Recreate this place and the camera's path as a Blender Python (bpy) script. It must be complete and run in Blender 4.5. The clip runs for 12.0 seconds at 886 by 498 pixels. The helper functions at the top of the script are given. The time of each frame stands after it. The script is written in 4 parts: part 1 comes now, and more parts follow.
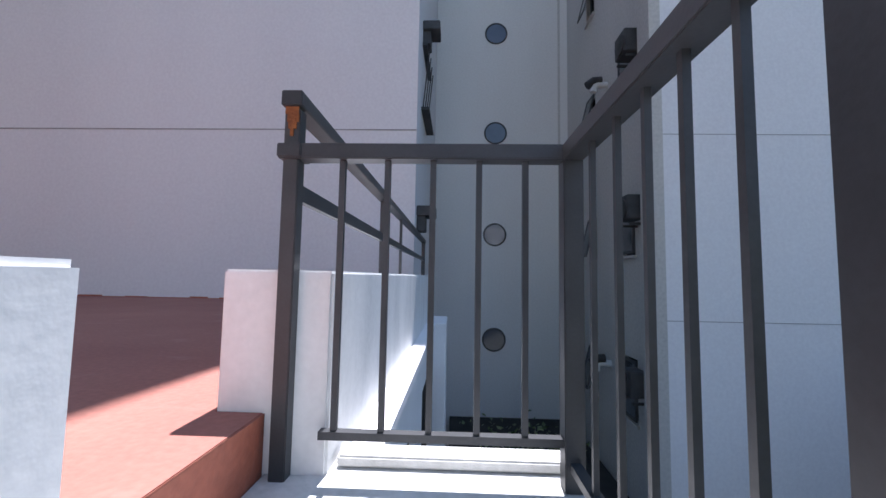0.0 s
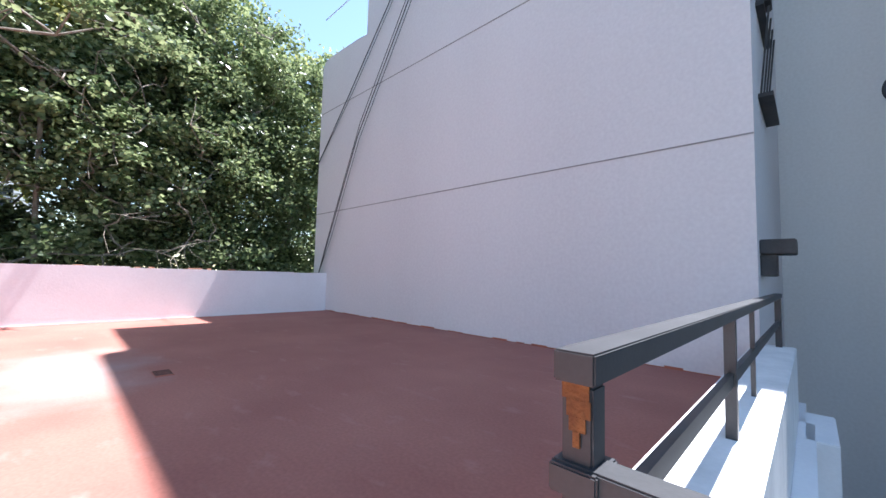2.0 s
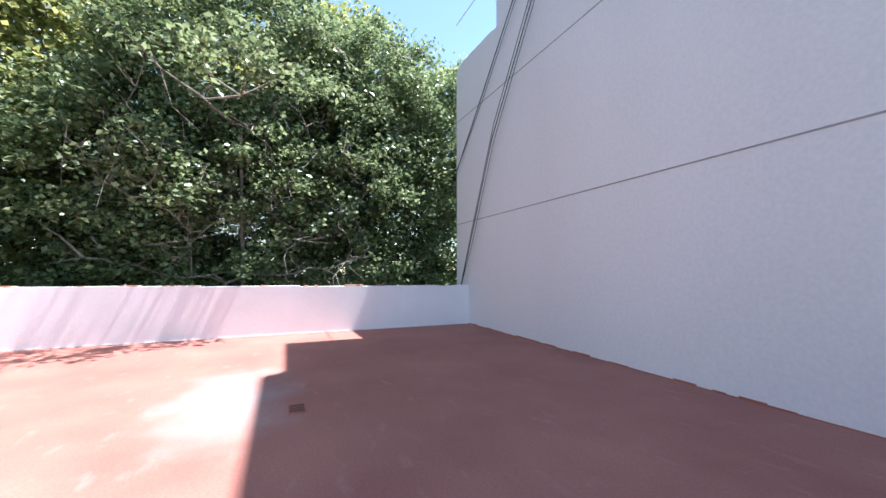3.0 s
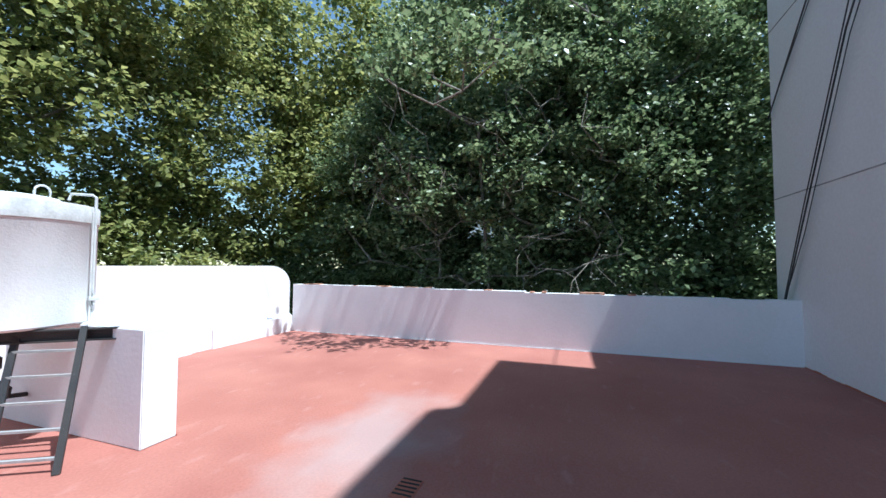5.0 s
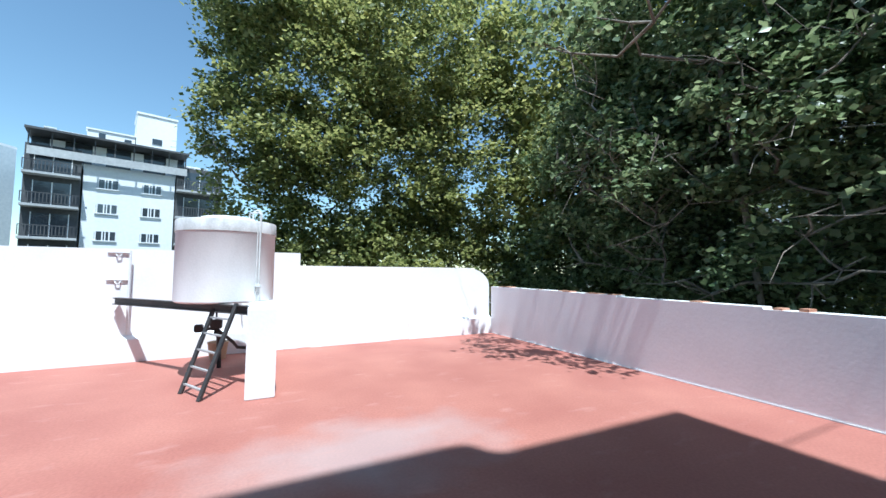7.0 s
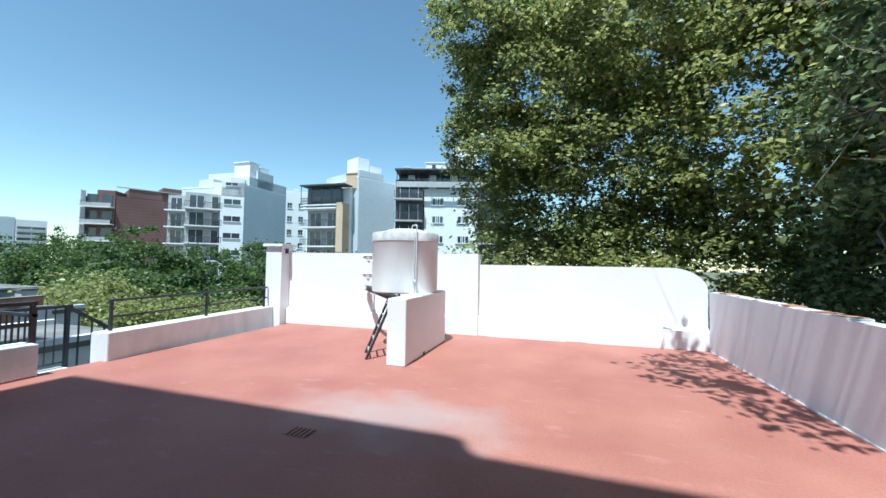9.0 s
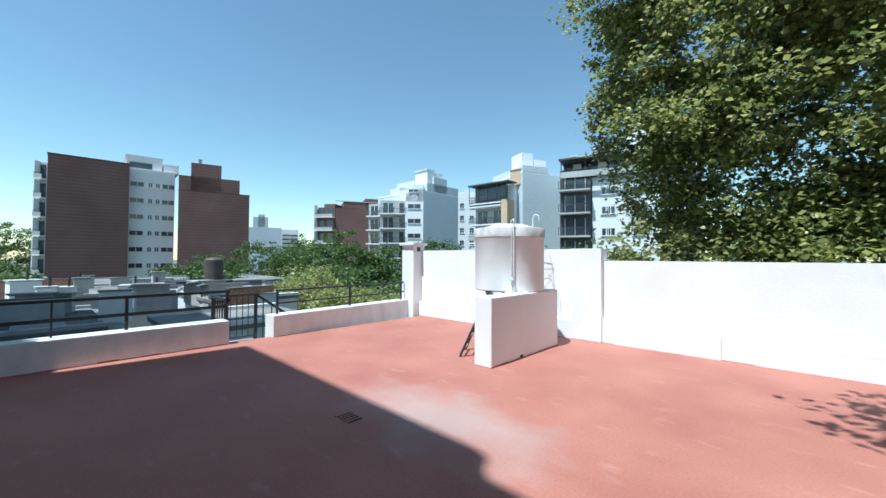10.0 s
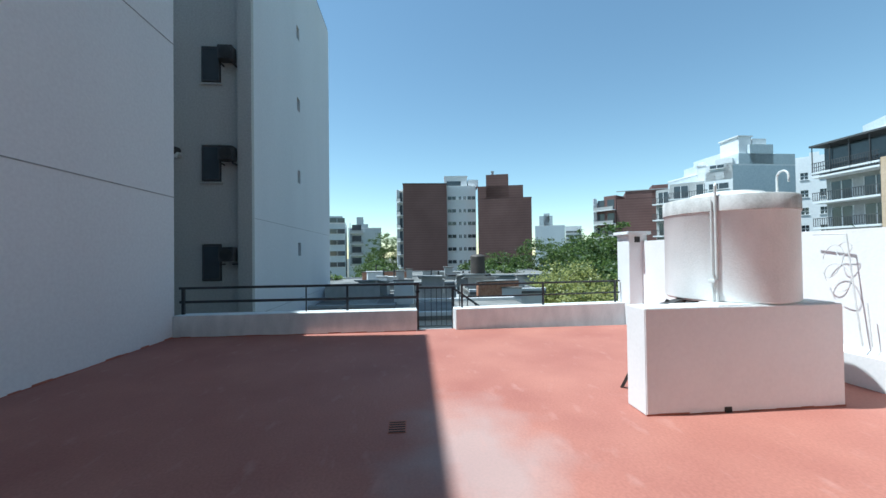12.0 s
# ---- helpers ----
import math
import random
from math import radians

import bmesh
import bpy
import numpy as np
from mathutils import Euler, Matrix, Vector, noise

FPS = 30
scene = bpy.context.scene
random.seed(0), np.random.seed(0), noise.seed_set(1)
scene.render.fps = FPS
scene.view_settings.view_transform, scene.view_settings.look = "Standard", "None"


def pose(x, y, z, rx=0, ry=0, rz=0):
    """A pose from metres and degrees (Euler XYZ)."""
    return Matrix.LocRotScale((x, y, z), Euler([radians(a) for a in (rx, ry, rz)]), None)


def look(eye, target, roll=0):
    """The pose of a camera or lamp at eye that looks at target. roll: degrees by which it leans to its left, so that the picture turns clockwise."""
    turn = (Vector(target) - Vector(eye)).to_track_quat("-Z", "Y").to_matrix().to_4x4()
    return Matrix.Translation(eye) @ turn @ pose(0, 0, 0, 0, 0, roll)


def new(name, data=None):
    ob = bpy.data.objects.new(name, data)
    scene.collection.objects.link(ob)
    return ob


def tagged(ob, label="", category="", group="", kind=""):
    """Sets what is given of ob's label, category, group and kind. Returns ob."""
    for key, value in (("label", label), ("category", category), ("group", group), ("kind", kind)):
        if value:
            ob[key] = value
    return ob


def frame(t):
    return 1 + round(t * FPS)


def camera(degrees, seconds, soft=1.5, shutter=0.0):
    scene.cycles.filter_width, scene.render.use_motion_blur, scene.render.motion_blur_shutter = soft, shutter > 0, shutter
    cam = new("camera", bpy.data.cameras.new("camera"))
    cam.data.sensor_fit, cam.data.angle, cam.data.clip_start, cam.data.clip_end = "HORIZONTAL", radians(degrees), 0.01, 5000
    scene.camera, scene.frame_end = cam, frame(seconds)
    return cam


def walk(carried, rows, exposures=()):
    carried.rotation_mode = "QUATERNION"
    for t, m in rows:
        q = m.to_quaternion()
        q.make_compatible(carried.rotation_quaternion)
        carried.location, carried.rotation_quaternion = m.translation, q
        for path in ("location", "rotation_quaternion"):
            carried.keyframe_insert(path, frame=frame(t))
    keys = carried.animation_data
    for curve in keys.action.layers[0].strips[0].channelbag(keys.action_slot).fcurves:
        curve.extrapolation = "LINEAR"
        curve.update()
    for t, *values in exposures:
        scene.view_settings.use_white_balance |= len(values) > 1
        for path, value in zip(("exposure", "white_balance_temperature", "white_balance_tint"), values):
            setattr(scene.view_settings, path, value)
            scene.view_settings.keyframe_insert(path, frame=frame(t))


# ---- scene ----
cam = camera(99.1, 12.0)
PATH = [
    (0, (1.174, 0.622, 0.4), (1.105, 2.616, 0.544), 1.0),
    (0.5, (1.187, 0.782, 0.568), (0.913, 2.758, 0.709), 1.1),
    (1, (1.126, 0.93, 0.675), (0.373, 2.778, 0.813), 1.7),
    (1.5, (1.045, 1.048, 0.824), (-0.072, 2.701, 0.966), 1.8),
    (2, (0.935, 1.149, 1.039), (-0.458, 2.578, 1.173), 1.5),
    (2.5, (0.609, 1.619, 1.199), (-1.056, 2.721, 1.311), 0.4),
    (3, (0.394, 1.795, 1.344), (-1.443, 2.577, 1.462), -0.0),
    (5, (-1.237, 3.06, 1.515), (-3.123, 2.40, 1.602), 0.12),
    (5.5, (-1.809, 3.415, 1.448), (-3.515, 2.377, 1.561), 0.8),
    (6, (-2.385, 3.83, 1.415), (-3.853, 2.477, 1.529), 0.2),
    (6.5, (-2.996, 4.208, 1.38), (-4.168, 2.592, 1.505), -0.6),
    (7, (-3.452, 4.343, 1.384), (-4.336, 2.554, 1.51), 0.35),
    (9, (-5.825, 4.841, 1.508), (-5.235, 2.932, 1.586), 0.91),
    (9.5, (-6.412, 4.504, 1.524), (-5.428, 2.763, 1.583), 0.59),
    (10, (-6.807, 4.026, 1.547), (-5.44, 2.567, 1.591), 0.33),
    (10.5, (-7.051, 3.488, 1.544), (-5.372, 2.403, 1.579), -0.05),
    (11, (-7.213, 2.941, 1.526), (-5.352, 2.209, 1.561), -0.4),
    (11.5, (-7.16, 2.345, 1.503), (-5.209, 1.909, 1.533), -0.62),
    (12, (-6.982, 1.819, 1.501), (-4.989, 1.652, 1.529), -0.76),
]
walk(cam, [(t, look(e, g, r)) for t, e, g, r in PATH],
     [(0, 1.24, 6120, 18), (0.5, 1.68, 6100, 18), (1.5, 1.70, 6080, 16), (3, 1.66, 5950, 12), (5, 0.76, 5420, 2), (7, 0.70, 5420, 1), (9, 0.60, 5500, -3), (12, 0.54, 5620, -3)])
# ---- world, sun, exposure ----
SUN_TO = Vector((0.085, 1.0, 2.38)).normalized()
world = bpy.data.worlds.new("sky_world")
scene.world = world
world.use_nodes = True
wn = world.node_tree
sky = wn.nodes.new("ShaderNodeTexSky")
sky.sky_type, sky.sun_disc = "NISHITA", False
sky.sun_elevation, sky.sun_rotation = math.asin(SUN_TO.z), math.atan2(SUN_TO.x, SUN_TO.y)
sky.air_density, sky.dust_density, sky.ozone_density = 1.0, 0.15, 0.0
hue = wn.nodes.new("ShaderNodeMixRGB")
hue.blend_type = "MULTIPLY"
hue.inputs["Fac"].default_value = 1.0
hue.inputs["Color2"].default_value = (1.13, 1.15, 1.04, 1)
wn.links.new(sky.outputs[0], hue.inputs["Color1"])
wn.links.new(hue.outputs[0], wn.nodes["Background"].inputs[0])
wn.nodes["Background"].inputs[1].default_value = 0.105
sun_data = bpy.data.lights.new("sun", "SUN")
sun_data.energy, sun_data.angle, sun_data.color = 5.0, radians(0.6), (1.0, 0.98, 0.955)
sun = new("sun", sun_data)
sun.matrix_world = look(SUN_TO * 60, (0, 0, 0))


# ---- materials ----
def mat(name, a, b, rough=0.8, scale=3.0, fine=60.0, bump=0.15, metal=0.0, spec=0.4, streak=0.0, detail=6.0, dist=0.01):
    """Two-tone surface: large stains, fine grain and relief in metres."""
    m = bpy.data.materials.new(name)
    m.use_nodes = True
    t = m.node_tree
    n, l = t.nodes, t.links
    p = n["Principled BSDF"]
    geo = n.new("ShaderNodeNewGeometry")
    big, small = n.new("ShaderNodeTexNoise"), n.new("ShaderNodeTexNoise")
    big.inputs["Scale"].default_value, big.inputs["Detail"].default_value = scale, detail
    small.inputs["Scale"].default_value, small.inputs["Detail"].default_value = fine, 3.0
    src = geo.outputs["Position"]
    if streak:
        mp = n.new("ShaderNodeMapping")
        mp.inputs["Scale"].default_value = (1, 1, streak)
        l.new(src, mp.inputs["Vector"])
        l.new(mp.outputs[0], big.inputs["Vector"])
    else:
        l.new(src, big.inputs["Vector"])
    l.new(src, small.inputs["Vector"])
    ramp = n.new("ShaderNodeValToRGB")
    ramp.color_ramp.elements[0].position, ramp.color_ramp.elements[1].position = 0.32, 0.68
    ramp.color_ramp.elements[0].color, ramp.color_ramp.elements[1].color = (*a, 1), (*b, 1)
    l.new(big.outputs["Fac"], ramp.inputs["Fac"])
    mix = n.new("ShaderNodeMixRGB")
    mix.blend_type = "OVERLAY"
    mix.inputs["Fac"].default_value = 0.25
    l.new(ramp.outputs["Color"], mix.inputs["Color1"])
    l.new(small.outputs["Fac"], mix.inputs["Color2"])
    l.new(mix.outputs["Color"], p.inputs["Base Color"])
    bp = n.new("ShaderNodeBump")
    bp.inputs["Strength"].default_value, bp.inputs["Distance"].default_value = bump, dist
    l.new(small.outputs["Fac"], bp.inputs["Height"])
    l.new(bp.outputs["Normal"], p.inputs["Normal"])
    p.inputs["Roughness"].default_value, p.inputs["Metallic"].default_value = rough, metal
    p.inputs["Specular IOR Level"].default_value = spec
    return m


def floor_mat():
    """Red roof paint with pale worn patches, roller marks and dust round the drain."""
    m = mat("red_roof_paint", (0.310, 0.112, 0.086), (0.390, 0.160, 0.120), 0.7, 0.9, 45, 0.25, dist=0.004)
    n, l = m.node_tree.nodes, m.node_tree.links
    p = n["Principled BSDF"]
    base = p.inputs["Base Color"].links[0].from_socket
    geo = n.new("ShaderNodeNewGeometry")
    mp = n.new("ShaderNodeMapping")
    mp.inputs["Location"].default_value = (4.25, -1.35, 0)
    l.new(geo.outputs["Position"], mp.inputs["Vector"])
    sc = n.new("ShaderNodeMapping")
    sc.inputs["Scale"].default_value = (0.62, 1.15, 1)
    l.new(mp.outputs[0], sc.inputs["Vector"])
    ln = n.new("ShaderNodeVectorMath")
    ln.operation = "LENGTH"
    l.new(sc.outputs[0], ln.inputs[0])
    wob = n.new("ShaderNodeTexNoise")
    wob.inputs["Scale"].default_value, wob.inputs["Detail"].default_value = 2.2, 6
    l.new(geo.outputs["Position"], wob.inputs["Vector"])
    add = n.new("ShaderNodeMath")
    add.operation = "MULTIPLY_ADD"
    add.inputs[1].default_value = 1.1
    l.new(wob.outputs["Fac"], add.inputs[0])
    l.new(ln.outputs["Value"], add.inputs[2])
    r = n.new("ShaderNodeMapRange")
    r.inputs["From Min"].default_value, r.inputs["From Max"].default_value = 1.45, 0.75
    r.inputs["To Max"].default_value = 0.42
    l.new(add.outputs[0], r.inputs["Value"])
    mx = n.new("ShaderNodeMixRGB")
    mx.inputs["Color2"].default_value = (0.40, 0.385, 0.375, 1)
    l.new(r.outputs[0], mx.inputs["Fac"])
    l.new(base, mx.inputs["Color1"])
    # scattered scuffs
    sn = n.new("ShaderNodeTexNoise")
    sn.inputs["Scale"].default_value, sn.inputs["Detail"].default_value = 3.0, 9
    st = n.new("ShaderNodeMapping")
    st.inputs["Scale"].default_value = (1.0, 2.2, 1)
    l.new(geo.outputs["Position"], st.inputs["Vector"])
    l.new(st.outputs[0], sn.inputs["Vector"])
    sr = n.new("ShaderNodeMapRange")
    sr.inputs["From Min"].default_value, sr.inputs["From Max"].default_value = 0.60, 0.78
    sr.inputs["To Max"].default_value = 0.5
    l.new(sn.outputs["Fac"], sr.inputs["Value"])
    mx2 = n.new("ShaderNodeMixRGB")
    mx2.inputs["Color2"].default_value = (0.47, 0.25, 0.21, 1)
    l.new(sr.outputs[0], mx2.inputs["Fac"])
    l.new(mx.outputs[0], mx2.inputs["Color1"])
    l.new(mx2.outputs[0], p.inputs["Base Color"])
    return m


def leaf_mat(name, dark, light, rough, thin=0.38):
    m = bpy.data.materials.new(name)
    m.use_nodes = True
    n, l = m.node_tree.nodes, m.node_tree.links
    p = n["Principled BSDF"]
    geo = n.new("ShaderNodeNewGeometry")
    ramp = n.new("ShaderNodeValToRGB")
    ramp.color_ramp.elements[0].color, ramp.color_ramp.elements[1].color = (*dark, 1), (*light, 1)
    l.new(geo.outputs["Random Per Island"], ramp.inputs["Fac"])
    l.new(ramp.outputs[0], p.inputs["Base Color"])
    p.inputs["Roughness"].default_value = rough
    tr = n.new("ShaderNodeBsdfTranslucent")
    hs = n.new("ShaderNodeHueSaturation")
    hs.inputs["Hue"].default_value, hs.inputs["Value"].default_value = 0.485, 2.0
    l.new(ramp.outputs[0], hs.inputs["Color"])
    l.new(hs.outputs[0], tr.inputs["Color"])
    mx = n.new("ShaderNodeMixShader")
    mx.inputs[0].default_value = thin
    l.new(p.outputs[0], mx.inputs[1])
    l.new(tr.outputs[0], mx.inputs[2])
    l.new(mx.outputs[0], n["Material Output"].inputs["Surface"])
    return m


def brick_mat():
    m = mat("far_brick", (0.165, 0.090, 0.080), (0.205, 0.115, 0.102), 0.85, 0.25, 9, 0.2)
    n, l = m.node_tree.nodes, m.node_tree.links
    p = n["Principled BSDF"]
    base = p.inputs["Base Color"].links[0].from_socket
    geo = n.new("ShaderNodeNewGeometry")
    w = n.new("ShaderNodeTexWave")
    w.bands_direction = "Z"
    w.inputs["Scale"].default_value, w.inputs["Distortion"].default_value = 0.6, 0.8
    l.new(geo.outputs["Position"], w.inputs["Vector"])
    mx = n.new("ShaderNodeMixRGB")
    mx.blend_type = "MULTIPLY"
    mx.inputs["Fac"].default_value = 0.18
    l.new(base, mx.inputs["Color1"])
    l.new(w.outputs["Color"], mx.inputs["Color2"])
    l.new(mx.outputs[0], p.inputs["Base Color"])
    return m


def glass_mat(name, tint):
    m = mat(name, tint, tuple(c * 1.6 for c in tint), 0.08, 0.5, 3, 0.02, spec=0.8)
    return m


WHITE = mat("white_paint", (0.79, 0.785, 0.79), (0.85, 0.845, 0.85), 0.75, 1.2, 30, 0.25, dist=0.006)
WHITE_WORN = mat("worn_white_paint", (0.66, 0.67, 0.67), (0.82, 0.82, 0.815), 0.7, 4.0, 40, 0.2, streak=0.4, dist=0.004)
PLASTER = mat("party_wall_paint", (0.70, 0.685, 0.70), (0.76, 0.745, 0.76), 0.85, 0.35, 22, 0.1, streak=0.25, dist=0.004)
GREY_PAINT = mat("grey_render", (0.46, 0.44, 0.415), (0.54, 0.52, 0.49), 0.85, 0.6, 20, 0.2, streak=0.2)
PORT_PAINT = mat("pale_grey_render", (0.70, 0.685, 0.665), (0.76, 0.745, 0.725), 0.85, 0.5, 20, 0.2, streak=0.2)
FLOOR = floor_mat()
RED_EDGE = mat("red_paint_edge", (0.33, 0.10, 0.06), (0.42, 0.14, 0.09), 0.6, 3, 40, 0.3)
CONCRETE = mat("tank_cement", (0.70, 0.70, 0.695), (0.83, 0.825, 0.82), 0.85, 2.6, 50, 0.3, streak=0.5, dist=0.006)
LANDING = mat("pale_concrete", (0.50, 0.50, 0.48), (0.68, 0.68, 0.66), 0.8, 3, 40, 0.3)
RIM = mat("stained_rim_cement", (0.42, 0.41, 0.40), (0.72, 0.71, 0.70), 0.85, 5.0, 50, 0.3, streak=0.6, dist=0.005)
METAL = mat("dark_grey_enamel", (0.026, 0.028, 0.032), (0.042, 0.045, 0.050), 0.45, 6, 120, 0.12, spec=0.5, dist=0.002)
RUST = mat("rust", (0.16, 0.055, 0.02), (0.34, 0.13, 0.04), 0.9, 30, 150, 0.5)
STEEL = mat("black_steel", (0.025, 0.025, 0.027), (0.05, 0.045, 0.042), 0.55, 5, 90, 0.2)
PIPE = mat("white_pipe", (0.60, 0.61, 0.60), (0.72, 0.72, 0.71), 0.45, 8, 60, 0.05)
CABLE = mat("black_cable", (0.03, 0.03, 0.035), (0.055, 0.055, 0.06), 0.6, 5, 60, 0.05)
LINE = mat("joint_line", (0.25, 0.24, 0.24), (0.36, 0.35, 0.35), 0.9, 3, 40, 0.1)
CLAY = mat("clay_tile", (0.34, 0.15, 0.09), (0.50, 0.28, 0.19), 0.85, 8, 60, 0.3)
GLASS = glass_mat("dark_window_glass", (0.035, 0.042, 0.05))
PORTGLASS = glass_mat("porthole_glass", (0.075, 0.085, 0.115))
DARKBOX = mat("dark_ac_casing", (0.035, 0.035, 0.038), (0.07, 0.07, 0.072), 0.6, 4, 40, 0.1)
BARK = mat("bark", (0.16, 0.125, 0.095), (0.34, 0.30, 0.25), 0.9, 7, 50, 0.6, dist=0.02)
LEAF_GLOSS = leaf_mat("dark_glossy_leaf", (0.036, 0.068, 0.024), (0.28, 0.34, 0.17), 0.36, 0.30)
LEAF_PLANE = leaf_mat("plane_tree_leaf", (0.060, 0.092, 0.028), (0.36, 0.365, 0.125), 0.42)
LEAF_FAR = leaf_mat("far_leaf", (0.026, 0.055, 0.014), (0.105, 0.155, 0.040), 0.5)
FAR_WHITE = mat("far_white_paint", (0.70, 0.71, 0.72), (0.78, 0.78, 0.78), 0.85, 0.15, 4, 0.1, streak=0.3)
FAR_BLUE = mat("far_bluish_paint", (0.50, 0.55, 0.58), (0.57, 0.62, 0.64), 0.85, 0.12, 4, 0.1, streak=0.3)
FAR_GREY = mat("far_grey_concrete", (0.36, 0.36, 0.36), (0.46, 0.46, 0.45), 0.85, 0.3, 4, 0.1)
FAR_DARK = mat("far_dark_frame", (0.05, 0.05, 0.055), (0.09, 0.09, 0.09), 0.6, 0.5, 4, 0.1)
FAR_TAN = mat("far_tan_brick", (0.50, 0.36, 0.24), (0.60, 0.45, 0.32), 0.85, 0.5, 5, 0.1)
BRICK = brick_mat()
GROUND = mat("town_ground", (0.09, 0.095, 0.07), (0.19, 0.18, 0.15), 0.95, 0.08, 2, 0.2)
ROOFING = mat("weathered_roofing", (0.10, 0.10, 0.095), (0.24, 0.23, 0.22), 0.9, 0.8, 15, 0.2)
SHEET = mat("grey_sheet_metal", (0.33, 0.34, 0.34), (0.48, 0.48, 0.47), 0.5, 1.2, 20, 0.1, metal=0.3)
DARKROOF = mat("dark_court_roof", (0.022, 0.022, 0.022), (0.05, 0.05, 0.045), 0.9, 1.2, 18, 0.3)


# ---- builders ----
def box(bm, lo, hi, m=None):
    s = Matrix.Diagonal((hi[0] - lo[0], hi[1] - lo[1], hi[2] - lo[2], 1))
    c = Matrix.Translation(((hi[0] + lo[0]) / 2, (hi[1] + lo[1]) / 2, (hi[2] + lo[2]) / 2))
    bmesh.ops.create_cube(bm, size=1, matrix=(m @ c @ s) if m else c @ s)
    return bm


def boxes(*pairs):
    bm = bmesh.new()
    for lo, hi in pairs:
        box(bm, lo, hi)
    return bm


def tube(bm, pts, radii, seg=8, cap=True):
    """A tapered tube along points."""
    rings = []
    pts = [Vector(p) for p in pts]
    if not hasattr(radii, "__len__"):
        radii = [radii] * len(pts)
    for i, p in enumerate(pts):
        d = (pts[min(i + 1, len(pts) - 1)] - pts[max(i - 1, 0)]).normalized()
        side = d.cross(Vector((0, 0, 1)))
        if side.length < 0.05:
            side = d.cross(Vector((0, 1, 0)))
        side.normalize()
        up = side.cross(d)
        rings.append([bm.verts.new(p + radii[i] * (math.cos(k * math.tau / seg) * side + math.sin(k * math.tau / seg) * up)) for k in range(seg)])
    for a, b in zip(rings, rings[1:]):
        for k in range(seg):
            bm.faces.new((a[k], a[(k + 1) % seg], b[(k + 1) % seg], b[k]))
    if cap:
        bm.faces.new(rings[0][::-1])
        bm.faces.new(rings[-1])
    return bm


def bar(a, b, w, h=None):
    """A square bar from a to b."""
    a, b, h = Vector(a), Vector(b), h or w
    bm = bmesh.new()
    d = b - a
    q = d.to_track_quat("X", "Z").to_matrix().to_4x4()
    box(bm, (0, -w / 2, -h / 2), (d.length, w / 2, h / 2), Matrix.Translation(a) @ q)
    return bm


def lathe(bm, profile, seg=40, centre=(0, 0, 0)):
    """A turned body: rows of radius and height."""
    rings = []
    for r, z in profile:
        rings.append([bm.verts.new((centre[0] + r * math.cos(k * math.tau / seg), centre[1] + r * math.sin(k * math.tau / seg), centre[2] + z)) for k in range(seg)])
    for a, b in zip(rings, rings[1:]):
        for k in range(seg):
            bm.faces.new((a[k], a[(k + 1) % seg], b[(k + 1) % seg], b[k]))
    bm.faces.new(rings[0][::-1])
    bm.faces.new(rings[-1])
    return bm


def prism(bm, outline, y0, y1):
    """An outline in x and z, drawn out along y."""
    a = [bm.verts.new((x, y0, z)) for x, z in outline]
    b = [bm.verts.new((x, y1, z)) for x, z in outline]
    n = len(a)
    bm.faces.new(a)
    bm.faces.new(b[::-1])
    for i in range(n):
        bm.faces.new((a[i], b[i], b[(i + 1) % n], a[(i + 1) % n]))
    bmesh.ops.recalc_face_normals(bm, faces=bm.faces)
    return bm


def holed(bm, w, z0, z1, depth, holes):
    """A wall in local x and z, from y 0 to depth, with openings (x0, x1, za, zb) that go through it."""
    xs = sorted({0, w, *[h[0] for h in holes], *[h[1] for h in holes]})
    zs = sorted({z0, z1, *[h[2] for h in holes], *[h[3] for h in holes]})
    for xa, xb in zip(xs, xs[1:]):
        start = None
        for za, zb in zip(zs, zs[1:]):
            mx, mz = (xa + xb) / 2, (za + zb) / 2
            solid = not any(h[0] < mx < h[1] and h[2] < mz < h[3] for h in holes)
            if solid and start is None:
                start = za
            if not solid and start is not None:
                box(bm, (xa, 0, start), (xb, depth, za))
                start = None
        if start is not None:
            box(bm, (xa, 0, start), (xb, depth, z1))
    return bm


def made(name, bm, material, bevel=0.0, smooth=False):
    if bevel:
        bmesh.ops.bevel(bm, geom=bm.edges[:], offset=bevel, segments=2, affect="EDGES", clamp_overlap=True)
    me = bpy.data.meshes.new(name)
    bm.to_mesh(me)
    bm.free()
    me.materials.append(material)
    if smooth:
        me.polygons.foreach_set("use_smooth", [True] * len(me.polygons))
        me.set_sharp_from_angle(angle=radians(38))
    return new(name, me)


def part(name, bm, material, parent, label="", bevel=0.0, smooth=False):
    ob = made(name, bm, material, bevel, smooth)
    ob.parent = parent
    return tagged(ob, label)


def setting(name, bm, material, label, bevel=0.0):
    return tagged(made(name, bm, material, bevel), label, kind="structure")


def thing(name, label, category, group="", m=None):
    e = new(name)
    e.empty_display_size = 0.2
    if m is not None:
        e.matrix_basis = m
    return tagged(e, label, category, group)


def shared(name, mesh, parent, m):
    ob = new(name, mesh)
    ob.parent = parent
    ob.matrix_basis = m
    return ob


def facing(p0, p1):
    """A local frame whose x runs from p0 to p1 and whose y goes to the left of that line."""
    d = Vector((p1[0] - p0[0], p1[1] - p0[1], 0))
    return Matrix.Translation((p0[0], p0[1], 0)) @ Matrix.Rotation(math.atan2(d.y, d.x), 4, "Z"), d.length


